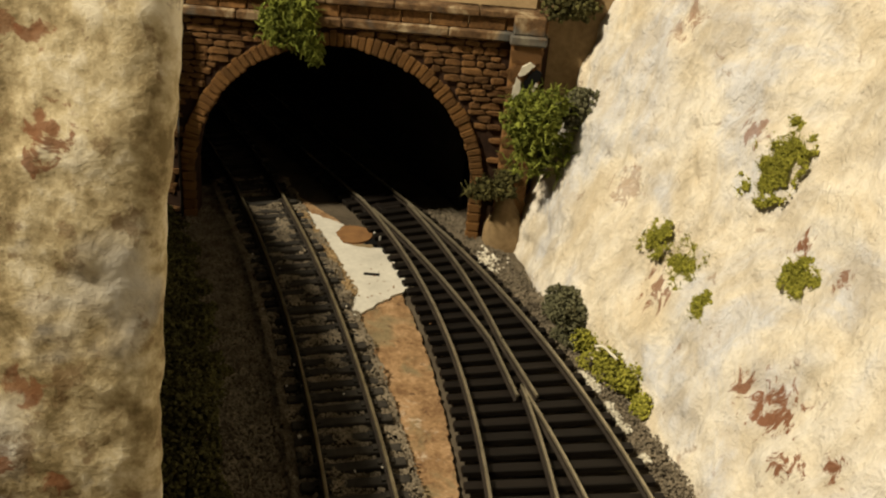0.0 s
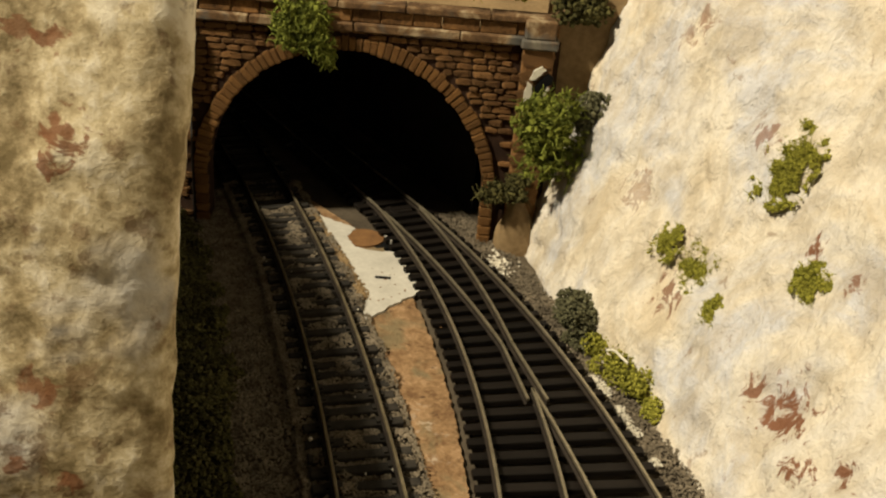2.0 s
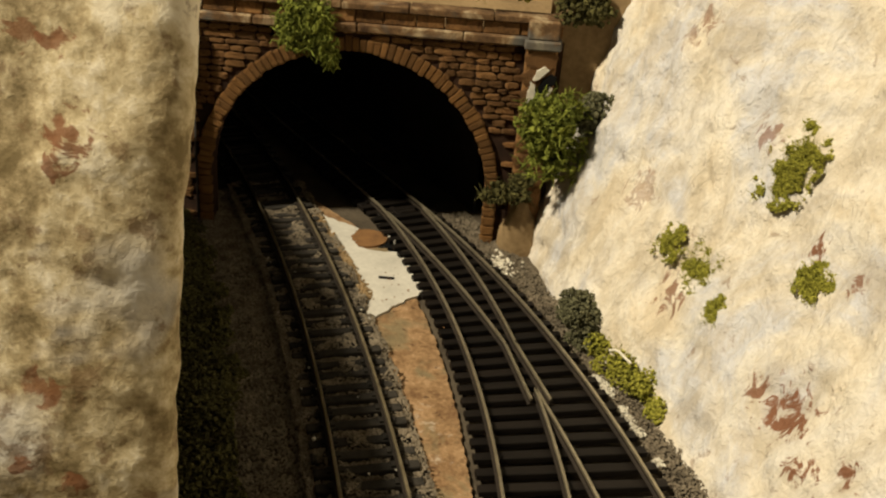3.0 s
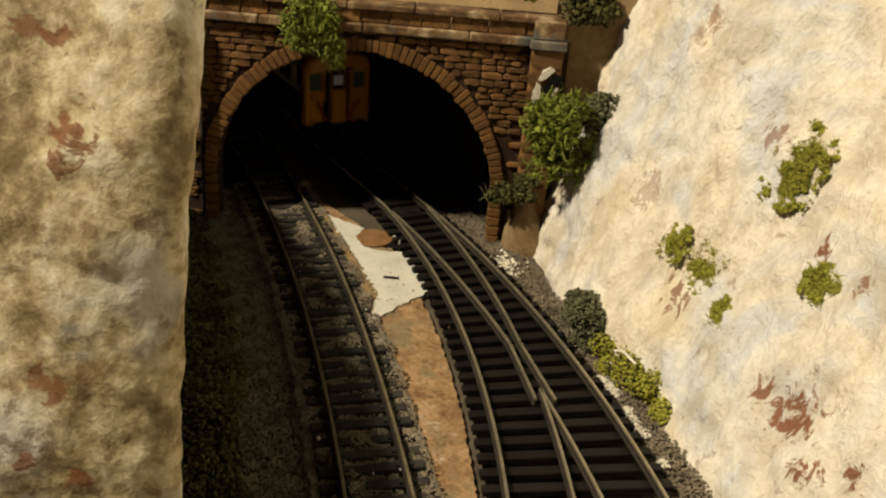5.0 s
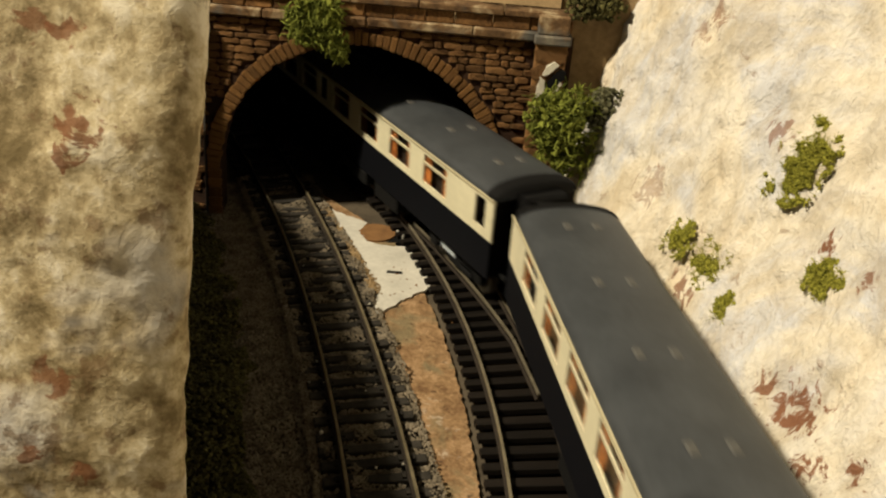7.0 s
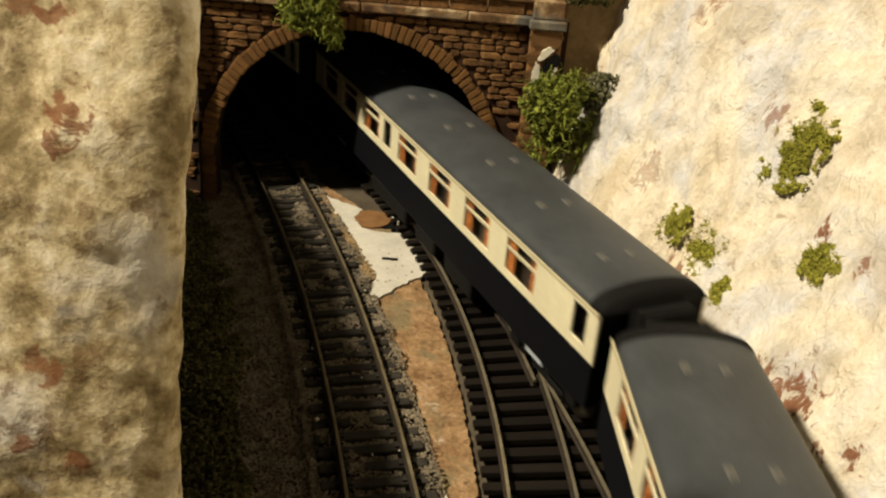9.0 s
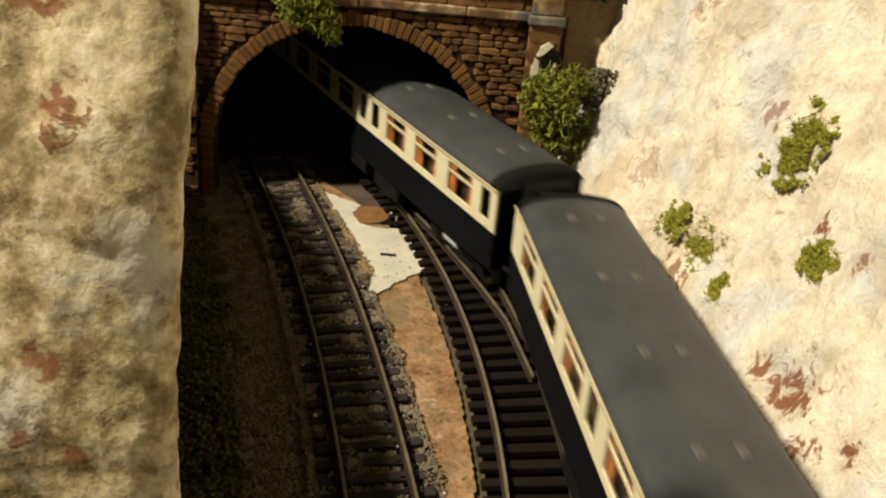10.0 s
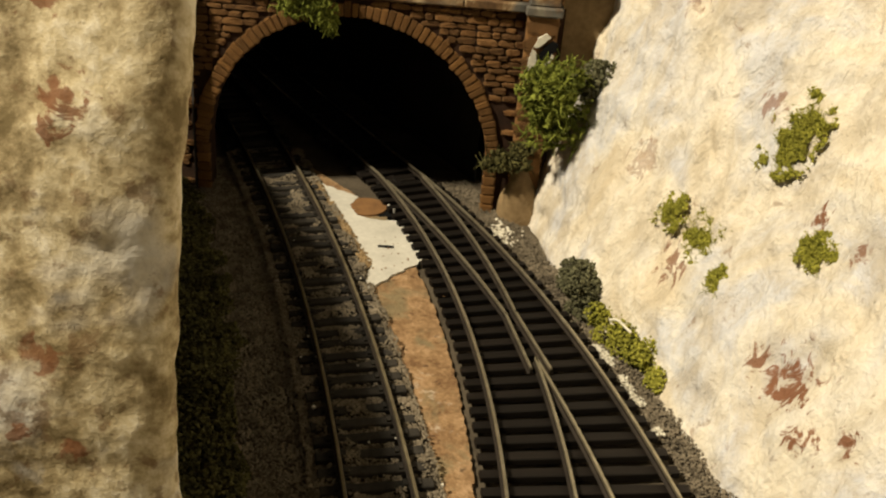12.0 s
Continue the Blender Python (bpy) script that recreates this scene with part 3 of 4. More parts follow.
plain_track("railway_track", main_line, -640, -86, 7.0, sleeper_new_mat, rail_mat, "black sleepered track inside the dark tunnel", 0.1)
plain_track("railway_track", main_line, 256, 700, 7.0, sleeper_new_mat, rail_mat, "black sleepered track leaving the turnout", 0.1)
plain_track("railway_track", left_line, 192, 600, 6.6, sleeper_old_mat, rail_dark_mat, "old ballasted track running on past the cutting", 0.6)

# ---- the train: four coaches; their space has x ahead, y to the left, z up from the rail top ----
cream_mat = flat_paint("cream_coach_paint", (0.68, 0.63, 0.44), 0.45)
navy_mat = flat_paint("dark_blue_coach_paint", (0.0018, 0.0022, 0.004), 0.75, 0.0, 0.12)
roof_mat = grained("dusty_grey_roof", (0.028, 0.031, 0.034), (0.056, 0.061, 0.066), 45, 0.5, spec=0.4, bumps=0.15, fine=500)
black_mat = flat_paint("black_underframe", (0.005, 0.005, 0.005), 0.8, 0.0, 0.15)
yellow_mat = flat_paint("warning_yellow_paint", (0.50, 0.19, 0.008), 0.45)
glass_mat = clear("coach_glass", (0.75, 0.78, 0.75))
curtain_mat = flat_paint("orange_curtain", (0.33, 0.105, 0.018), 0.8)
inner_mat = flat_paint("dark_interior", (0.028, 0.016, 0.010), 0.9)
strip_mat = flat_paint("white_window_bar", (0.48, 0.43, 0.30), 0.5)
steel_mat = grained("wheel_steel", (0.10, 0.09, 0.08), (0.30, 0.28, 0.25), 200, 0.4, 1.0)
buffer_mat = flat_paint("orange_red_detail", (0.35, 0.06, 0.015), 0.6)
LEN, PITCH, HALF = 248.0, 265.0, 16.7
BASE, WAIST, CANT, TOP = 13.0, 26.9, 41.8, 47.4
SILL, HEAD = 29.2, 40.2


def side_panel(name, y, z0, z1, holes, mat, parent, label):
    """A coach side with real window openings, 0.8 mm thick; holes: (x0, x1, zlow, zhigh)."""
    xs = sorted({-LEN / 2, LEN / 2, *[h[0] for h in holes], *[h[1] for h in holes]})
    zs = sorted({z0, z1, *[h[2] for h in holes], *[h[3] for h in holes]})
    bm = bmesh.new()
    for i in range(len(xs) - 1):
        for j in range(len(zs) - 1):
            cx, cz = (xs[i] + xs[i + 1]) / 2, (zs[j] + zs[j + 1]) / 2
            if any(h[0] < cx < h[1] and h[2] < cz < h[3] for h in holes):
                continue
            box(bm, xs[i], xs[i + 1], min(y, y - 0.8 * math.copysign(1, y)), max(y, y - 0.8 * math.copysign(1, y)), zs[j], zs[j + 1])
    bmesh.ops.remove_doubles(bm, verts=bm.verts, dist=0.001)
    return part(name, bm, mat, parent, label)


def roof_part(parent):
    bm = bmesh.new()
    prof = [(-HALF, CANT)] + [(-HALF * math.cos(math.pi * i / 24), CANT + (TOP - CANT) * math.sin(math.pi * i / 24) ** 0.88) for i in range(1, 24)] + [(HALF, CANT)]
    rings = []
    for x, k in ((-LEN / 2, 0.78), (-LEN / 2 + 1.0, 0.90), (-LEN / 2 + 3.0, 0.97), (-LEN / 2 + 7, 1.0), (LEN / 2 - 7, 1.0), (LEN / 2 - 3, 0.97), (LEN / 2 - 1.0, 0.90), (LEN / 2, 0.78)):
        rings.append([bm.verts.new((x, y * (0.8 + 0.2 * k), CANT + (z - CANT) * k)) for y, z in prof])
    for a, b in zip(rings, rings[1:]):
        for i in range(len(prof) - 1):
            bm.faces.new((a[i], a[i + 1], b[i + 1], b[i]))
    bm.faces.new(rings[0])
    bm.faces.new(rings[-1])
    roof = part("roof", bm, roof_mat, parent, "dusty dark grey curved roof", True)
    me = None
    for i in range(7):
        for y in (-4.5, 4.5):
            x = -105 + i * 35
            if me is None:
                bm = bmesh.new()
                box(bm, -2.2, 2.2, -1.2, 1.2, TOP - 1.3, TOP + 0.5, 0.4)
                v = part("roof_vent", bm, vent_mat, roof)
                me = v.data
                v.location = (x * MM, y * MM, -0.2 * MM)
            else:
                share("roof_vent", me, roof, pose(x * MM, y * MM, -0.2 * MM))
    # black band paints the coach gap's darkness onto each roof end
    for sx in (-1, 1):
        bm = bmesh.new()
        ends = [[bm.verts.new((sx * (LEN / 2 - d), y * (0.8 + 0.2 * k) * 1.008, CANT + (z - CANT) * k + 0.25)) for y, z in prof] for d, k in ((5.0, 0.988), (3.0, 0.972), (1.0, 0.905), (-0.3, 0.78))]
        for a, b in zip(ends, ends[1:]):
            for i in range(len(prof) - 1):
                bm.faces.new((a[i], a[i + 1], b[i + 1], b[i]))
        bm.faces.new(ends[-1])
        part("gap_shade_band", bm, black_mat, roof, "black band for the dark gap between coaches", True)
    bm = bmesh.new()
    for y in (-HALF - 0.25, HALF + 0.25):
        box(bm, -LEN / 2, LEN / 2, y - 0.3, y + 0.3, CANT - 0.35, CANT + 0.35)
    part("gutter", bm, gutter_mat, roof, "thin pale gutter line")
    return roof


def bogie_part(x, parent, red):
    bm = bmesh.new()
    for y in (-10.5, 10.5):
        box(bm, -20, 20, y - 1, y + 1, 5.5, 9.0, 0.4)
        for wx in (-17, 17):
            box(bm, wx - 3, wx + 3, y - 1.6, y + 1.6, 3.5, 8.5, 0.5)
        box(bm, -5, 5, y - 1.5, y + 1.5, 3.0, 7.5, 0.5)
    box(bm, -6, 6, -10, 10, 6, 12)
    b = part("bogie", bm, black_mat, parent, "black bogie frame")
    b.location = (x * MM, 0, 0)
    for y in (-12.6, 12.6):
        bm = bmesh.new()
        box(bm, -8, 2, y - 0.5, y + 0.5, 6.8, 9.2, 0.3)
        part("spring_box", bm, pale_mat, b, "pale grey-blue spring box")
        bm = bmesh.new()
        box(bm, 6, 15, y - 0.5, y + 0.5, 4.2, 6.2, 0.3)
        part("shoe_beam", bm, buffer_mat if red else black_mat, b, "orange-red shoe beam" if red else "black shoe beam")
    for wx in (-17, 17):
        bm = bmesh.new()
        for y in (-8.2, 8.2):
            cyl(bm, (0, y, 0), (0, 1, 0), 6.0, 2.2, 20)
            cyl(bm, (0, y - math.copysign(1.2, y), 0), (0, 1, 0), 6.6, 0.5, 20)
        cyl(bm, (0, 0, 0), (0, 1, 0), 1.2, 15, 8)
        w = part("wheelset", bm, steel_mat, b)
        w.location = (wx * MM, 0, 6.0 * MM)
    return b


def coach(label, layout, cab, red_end):
    """layout: windows on the visible side as (x0, x1, kind): w wide with curtains, d plain door light."""
    root = empty("train_coach", label, "train coach", "coaches of the train")
    holes = [(x0, x1, SILL if k == "w" else SILL + 0.6, HEAD) for x0, x1, k in layout]
    kinds = [k for _, _, k in layout]
    for y in (-HALF, HALF):
        side_panel("side_panel", y, WAIST, CANT, holes, cream_mat, root, "cream upper coach side")
        side_panel("lower_side", y, BASE, WAIST, [], navy_mat, root, "dark blue lower coach side")
        for (x0, x1, z0, z1), k in zip(holes, kinds):
            bm = bmesh.new()
            wide = k == "w"
            ys = y - math.copysign(0.35, y)
            for a, b, c, d in ((x0, x0 + 0.12, z0, z1), (x1 - 0.12, x1, z0, z1), (x0, x1, z0, z0 + 0.12), (x0, x1, z1 - 0.12, z1)) + (((x0, x1, z1 - 3.9, z1 - 3.1),) if wide else ((x0 + 7.4, x0 + 8.2, z0, z1),) if k == "g" else ()):
                box(bm, a, b, ys - 0.3, ys + 0.3, c, d)
            win = part("window", bm, strip_mat, root, "window with a thin pale frame")
            bm = bmesh.new()
            yg = y - math.copysign(0.65, y)
            box(bm, x0 + 0.1, x1 - 0.1, yg - 0.12, yg + 0.12, z0 + 0.1, z1 - 0.1)
            part("pane", bm, glass_mat, win, "clear glass").visible_shadow = False
            if wide:
                for a, b in ((x0 - 0.2, x0 + 3.8), (x1 - 3.8, x1 + 0.2)):
                    bm = bmesh.new()
                    yc = y - math.copysign(1.35, y)
                    for q in range(4):
                        u0, u1 = a + (b - a) * q / 4, a + (b - a) * (q + 1) / 4
                        box(bm, u0, u1, yc - 0.2 + 0.25 * (q % 2), yc + 0.2 + 0.25 * (q % 2), z0 - 0.4, z1 + 0.4)
                    part("curtain", bm, curtain_mat, win, "orange curtain")
    bm = bmesh.new()
    box(bm, -LEN / 2 + 1, LEN / 2 - 1, -HALF + 4.5, HALF - 4.5, 14, CANT)
    box(bm, -LEN / 2 + 0.5, LEN / 2 - 0.5, -HALF + 0.8, HALF - 0.8, BASE, BASE + 1.2)
    box(bm, -LEN / 2 + 1, LEN / 2 - 1, -HALF + 0.9, HALF - 0.9, WAIST - 4, WAIST - 3)
    part("interior", bm, inner_mat, root, "dark coach interior")
    roof_part(root)
    for sx in (-1, 1):
        bm = bmesh.new()
        x = sx * LEN / 2
        box(bm, min(x, x - sx * 0.9), max(x, x - sx * 0.9), -HALF + 0.8, HALF - 0.8, BASE, CANT + 0.5)
        is_cab = cab == sx
        part("end_wall", bm, yellow_mat if is_cab else black_mat, root, "yellow cab front" if is_cab else "black coach end")
        if not is_cab:
            bm = bmesh.new()
            for i in range(5):
                w = 0.5 * (i % 2)
                box(bm, min(x, x + sx * 1.5 * (i + 1)), max(x, x + sx * 1.5 * (i + 1)), -7.5 - w, 7.5 + w, 14, 43.5 + w)
            part("gangway", bm, black_mat, root, "black gangway bellows")
            for y in (-11, 11):
                bm = bmesh.new()
                cyl(bm, (x + sx * 1.5, y, 13.5), (1, 0, 0), 0.9, 4, 10)
                part("buffer", bm, black_mat, root)
        else:
            cab_front(root, x, sx)
    bm = bmesh.new()
    box(bm, -LEN / 2 + 4, LEN / 2 - 4, -12, 12, 11.0, 13.2)
    box(bm, -46, -8, -16, 16, 5.5, 12, 0.6)
    box(bm, 2, 20, -16, 16, 6, 12, 0.6)
    box(bm, 28, 50, -15.5, 15.5, 5.0, 12, 0.6)
    part("underframe", bm, black_mat, root, "black underframe with equipment boxes")
    for x in (-93, 93):
        bogie_part(x, root, red_end * x > 0)
    for sx in (-1, 1):
        bm = bmesh.new()
        x = sx * LEN / 2
        box(bm, min(x - 5 * sx, x + 7 * sx), max(x - 5 * sx, x + 7 * sx), -1.6, 1.6, 7.5, 9.5, 0.3)
        part("coupling", bm, black_mat, root)
    return root


def cab_front(root, x, sx):
    """Yellow end: domed brow, two windscreens, black slabs for the shaded recesses beside a gangway door with a
    headcode panel.
    """
    def slab_at(bm, d0, d1, y0, y1, z0, z1, bevel=0.3):
        box(bm, min(x + sx * d0, x + sx * d1), max(x + sx * d0, x + sx * d1), y0, y1, z0, z1, bevel)

    bm = bmesh.new()
    prof = [(-HALF, CANT - 2.5)] + [(-HALF * math.cos(math.pi * i / 24), CANT - 1 + (TOP - CANT + 1) * math.sin(math.pi * i / 24) ** 0.6) for i in range(1, 24)] + [(HALF, CANT - 2.5)]
    rings = []
    for d, k in ((-3.0, 1.004), (0.0, 1.004), (2.2, 0.985), (3.6, 0.93), (4.2, 0.86)):
        rings.append([bm.verts.new((x + sx * d, y * k, (CANT - 3) + (z - CANT + 3) * k)) for y, z in prof])
    for a, b in zip(rings, rings[1:]):
        for i in range(len(prof) - 1):
            bm.faces.new((a[i], a[i + 1], b[i + 1], b[i]))
    bm.faces.new(rings[-1])
    bm.faces.new(list(reversed(rings[0])))
    part("cab_brow", bm, yellow_mat, root, "rounded yellow brow of the cab", True)
    for sy in (-1, 1):
        bm = bmesh.new()
        for y0, y1, z0, z1 in ((14.4, HALF, BASE - 1, CANT), (6.6, 8.0, 24, CANT - 2), (8.0, 14.4, BASE - 1, 29.4), (8.0, 14.4, 37.6, CANT)):
            slab_at(bm, 0, 2.6, min(sy * y0, sy * y1), max(sy * y0, sy * y1), z0, z1, 0.5)
        slab_at(bm, -2.5, 0.2, min(sy * (HALF - 0.2), sy * (HALF + 0.25)), max(sy * (HALF - 0.2), sy * (HALF + 0.25)), BASE - 1, CANT, 0.0)
        part("cab_panel", bm, yellow_mat, root, "yellow cab panel round a windscreen")
        bm = bmesh.new()
        slab_at(bm, 0, 1.2, min(sy * 8.0, sy * 14.4), max(sy * 8.0, sy * 14.4), 29.4, 37.6, 0.0)
        part("windscreen", bm, screen_mat, root, "grey-green windscreen")
        # flat black slab stands for the shade in the recess
        bm = bmesh.new()
        slab_at(bm, 0, 0.6, min(sy * 3.6, sy * 6.8), max(sy * 3.6, sy * 6.8), 14, 41, 0.0)
        part("recess_shade", bm, black_mat, root, "black slab for the shaded recess beside the gangway door")
        for k in range(2):
            bm = bmesh.new()
            cyl(bm, (x + sx * 3.2, sy * (8.4 + 3.4 * k), 19.5 + 3 * k), (0.25 * sx, 0.5 * sy, 1), 0.55, 12, 8)
            part("jumper_pipe", bm, yellow_mat if k else buffer_mat, root, "jumper pipe on the cab front")
        bm = bmesh.new()
        cyl(bm, (x + sx * 3.2, sy * 11, 12.5), (1, 0, 0), 1.0, 6, 12)
        cyl(bm, (x + sx * 6.4, sy * 11, 12.5), (1, 0, 0), 2.4, 0.8, 16)
        part("buffer", bm, black_mat, root, "black round buffer")
    bm = bmesh.new()
    slab_at(bm, 0, 4.6, -3.9, 3.9, 13.0, 30.0, 0.7)
    for y0 in (-3.9, 3.3):
        slab_at(bm, 0, 3.4, y0, y0 + 0.6, 29.5, 38.5, 0.2)
    door = part("gangway_door", bm, yellow_mat, root, "yellow gangway door")
    bm = bmesh.new()
    slab_at(bm, 0, 2.6, -3.3, 3.3, 30.0, 39.2, 0.0)
    part("headcode_panel", bm, black_mat, door, "black headcode panel")
    bm = bmesh.new()
    slab_at(bm, 2.6, 3.1, -2.6, 2.6, 31.8, 36.6, 0.2)
    part("headcode_blind", bm, blind_mat, door, "pale blue-white headcode blind")
    # black slab added for the dark gap below the brow
    bm = bmesh.new()
    slab_at(bm, 0, 4.4, -7.0, 7.0, 39.2, 40.8, 0.4)
    part("brow_gap_shade", bm, black_mat, root, "black slab for the dark gap under the brow")
    bm = bmesh.new()
    slab_at(bm, -1, 2.8, -15.5, 15.5, 9.0, BASE - 0.8, 0.5)
    part("buffer_beam", bm, black_mat, root, "black buffer beam")
    for sy in (-1, 1):
        bm = bmesh.new()
        slab_at(bm, -26, -8, min(sy * (HALF - 0.4), sy * (HALF + 0.2)), max(sy * (HALF - 0.4), sy * (HALF + 0.2)), 9.6, 11.6, 0.2)
        part("step_board", bm, pale_mat, root, "pale step board under the cab")


pale_mat = flat_paint("pale_blue_grey_detail", (0.36, 0.40, 0.44), 0.5)
vent_mat = flat_paint("pale_roof_vent", (0.085, 0.083, 0.076), 0.6)
gutter_mat = flat_paint("pale_gutter_line", (0.50, 0.44, 0.28), 0.5)
screen_mat = flat_paint("grey_green_windscreen", (0.07, 0.085, 0.06), 0.12, 0.0, 0.6)
blind_mat = flat_paint("pale_headcode_blind", (0.62, 0.68, 0.74), 0.35)

FRONT_WINDOWS = [(x, x + 18, "w") for x in (-104, -76, -48, -20, 8, 36)] + [(60, 68, "d"), (90, 106, "g"), (113, 120, "d")]
MIDDLE_WINDOWS = [(x, x + 18, "w") for x in (-110, -83, -56, -17, 13, 43, 73)] + [(-33, -25, "d"), (112, 119, "d")]
REAR_WINDOWS = [(x, x + 17, "w") for x in (-62, -36, -10, 40, 65, 91)] + [(14, 20, "d"), (26, 33, "d"), (114, 120, "d"), (-88, -81, "d"), (-79, -72, "d"), (-106, -99, "d")]
LEAD = coach("leading blue and cream coach with a yellow cab", FRONT_WINDOWS, 1, 1)
coaches = [LEAD,
           coach("blue and cream middle coach with a grey roof", MIDDLE_WINDOWS, 0, 0),
           coach("blue and cream middle coach with orange curtains", MIDDLE_WINDOWS, 0, 0),
           coach("trailing blue and cream coach with a plain dark end", REAR_WINDOWS, 0, -1)]

# ---- plants: foam clumps built from many small crumbs ----
CRUMB = [(1, 0, 0), (-1, 0, 0), (0, 1, 0), (0, -1, 0), (0, 0, 1), (0, 0, -1)]
CRUMB_FACES = [(0, 2, 4), (2, 1, 4), (1, 3, 4), (3, 0, 4), (2, 0, 5), (1, 2, 5), (3, 1, 5), (0, 3, 5)]


def crumbs(points, size, rng, squash=1.0):
    """Many small uneven lumps as one set of vertices and faces."""
    base = np.array(CRUMB, float)
    verts, faces = [], []
    for i, p in enumerate(points):
        m = np.linalg.qr(rng.normal(size=(3, 3)))[0]
        v = (base * rng.uniform(0.55, 1.45, (6, 1)) * size * rng.uniform(0.6, 1.4)) @ m
        v[:, 2] *= squash
        verts.append(v + p)
        faces += [tuple(6 * i + k for k in f) for f in CRUMB_FACES]
    return np.concatenate(verts), faces


def twigs(points, length, width, rng, out):
    """Thin curved fibres of lichen as narrow bent blades with three sides."""
    verts, faces = [], []
    for p in points:
        d = rng.normal(size=3) * 0.8 + out
        d /= np.linalg.norm(d)
        side = np.cross(d, rng.normal(size=3))
        side /= np.linalg.norm(side)
        up = np.cross(d, side)
        n, ln = len(verts), length * rng.uniform(0.5, 1.4)
        for k in range(4):
            w = width * (1 - 0.2 * k)
            c = p + d * ln * k / 3 + side * 0.3 * ln * math.sin(k * 1.2) * rng.uniform(-1, 1)
            verts += [c + side * w, c - side * 0.5 * w + up * 0.87 * w, c - side * 0.5 * w - up * 0.87 * w]
        for k in range(3):
            for j in range(3):
                a, b = n + 3 * k + j, n + 3 * k + (j + 1) % 3
                faces.append((a, b, b + 3, a + 3))
        faces.append((n + 11, n + 10, n + 9))
    return verts, faces


def bush(name, centre, radii, count, size, mat, label, seed, lobes=6, fibres=0, category="bush", out=(0, -0.4, 0.5), core=True):
    """A clump of foam: lobes of different size inside an ellipsoid, each filled with crumbs; fibres stand out of it."""
    rng = np.random.default_rng(seed)
    c, r = np.array(centre, float), np.array(radii, float)
    pts = []
    for k in range(lobes):
        lc = rng.normal(size=3)
        lc = lc / np.linalg.norm(lc) * rng.uniform(0.25, 0.72)
        lr = rng.uniform(0.32, 0.55)
        q = rng.normal(size=(count // lobes, 3))
        q = q / np.linalg.norm(q, axis=1, keepdims=True) * rng.uniform(0.55, 1.0, (len(q), 1)) * lr
        pts.append(c + (lc + q) * r)
    pts = np.concatenate(pts)
    verts, faces = crumbs(pts, size, rng)
    root = empty(name, label, category)
    root.location = [v * MM for v in centre]
    link("crown", [tuple(v - c) for v in verts], faces, mat, root)
    if fibres:
        v2, f2 = twigs(pts[rng.integers(0, len(pts), fibres)], size * 5.0, size * 0.34, rng, np.array(out))
        link("fibre", [tuple(v - c) for v in v2], f2, mat, root, "springy lichen fibres")
    return root


def moss_patch(centre, normal, ru, rv, h, count, seed, mat, label):
    """A ragged tuft of foam lying on the rock: dense in the middle, broken at its rim."""
    rng = np.random.default_rng(seed)
    n = np.array(normal, float)
    n /= np.linalg.norm(n)
    u = np.cross((0, 0, 1), n)
    u /= np.linalg.norm(u)
    v = np.cross(n, u)
    c = np.array(centre, float)
    pts = []
    while len(pts) < count:
        a, b = rng.uniform(-1, 1, 2)
        r = math.hypot(a, b)
        keep = 0.85 - r + 0.75 * noise.noise(Vector((a * ru, b * rv, seed * 3.1)) / 3.4) + 0.35 * noise.noise(Vector((a * ru, b * rv, seed * 1.7)) / 1.1)
        if keep > rng.uniform(0.0, 0.4):
            pts.append(c + u * a * ru + v * b * rv + n * (0.1 + rng.uniform(0.1, 1.0) * h * min(1.0, keep)))
    pts = np.array(pts)
    verts, faces = crumbs(pts, 0.36, rng)
    v2, f2 = twigs(pts[rng.integers(0, len(pts), count // 5)], 1.9, 0.16, rng, 0.6 * n)
    root = empty("moss", label, "moss", "moss on the rock face")
    root.location = [t * MM for t in centre]
    link("tuft", [tuple(p - c) for p in verts], faces, mat, root)
    link("fibre", [tuple(p - c) for p in v2], f2, mat, root, "springy moss fibres")


SLOPE = (-0.82, -0.33, 0.47)
moss_patch((100, 262, 73), SLOPE, 11, 14.5, 3.4, 5200, 41, moss_mat, "olive moss clump on the cream rock")
moss_patch((73.6, 279.5, 37), SLOPE, 7.5, 7, 1.8, 1100, 42, moss_mat, "thin yellow-green moss on the cream rock")
moss_patch((81, 268, 35), SLOPE, 11, 9.5, 2.0, 2600, 43, moss_mat, "patchy olive moss on the cream rock")
moss_patch((82.3, 251.5, 28), SLOPE, 4.5, 6, 1.8, 800, 44, moss_mat, "small olive moss tuft on the cream rock")
moss_patch((101, 230, 51), SLOPE, 7.5, 6.5, 2.0, 1500, 45, moss_mat, "olive moss tuft among brown dabs on the rock")
bush("bush", (38, 345, 46), (19, 11, 22), 700, 1.1, ivy_mat, "bright green lichen bush beside the tunnel portal", 31, 9, 1100)
bush("bush", (53, 350, 57), (11, 9, 11), 700, 0.95, grey_green_mat, "dark foam bush between portal and rock", 39, 6)
bush("bush", (23, 353, 22), (13, 7, 9), 600, 0.9, dark_green_mat, "dark green scrub at the foot of the portal", 40, 6, 150)
bush("bush", (49.5, 287, 2.5), (13, 15, 12), 3400, 0.6, grey_green_mat, "grey-green foam bush at the foot of the rock", 32, 8)
for k, (bx, by, br) in enumerate(((56.5, 278, 8), (61.5, 265, 9), (66.5, 252, 8), (69, 243, 5))):
    bush("low_moss", (bx, by, -3), (br, br + 2, 7), 1300, 0.5, moss_mat, "low olive moss at the foot of the rock", 33 + 60 * k, 7)
bush("hanging_ivy", (-58, 356, 81), (17, 5, 13), 900, 0.9, ivy_mat, "green lichen hanging over the portal parapet", 37, 10, 800, out=(0, -0.3, -0.5))
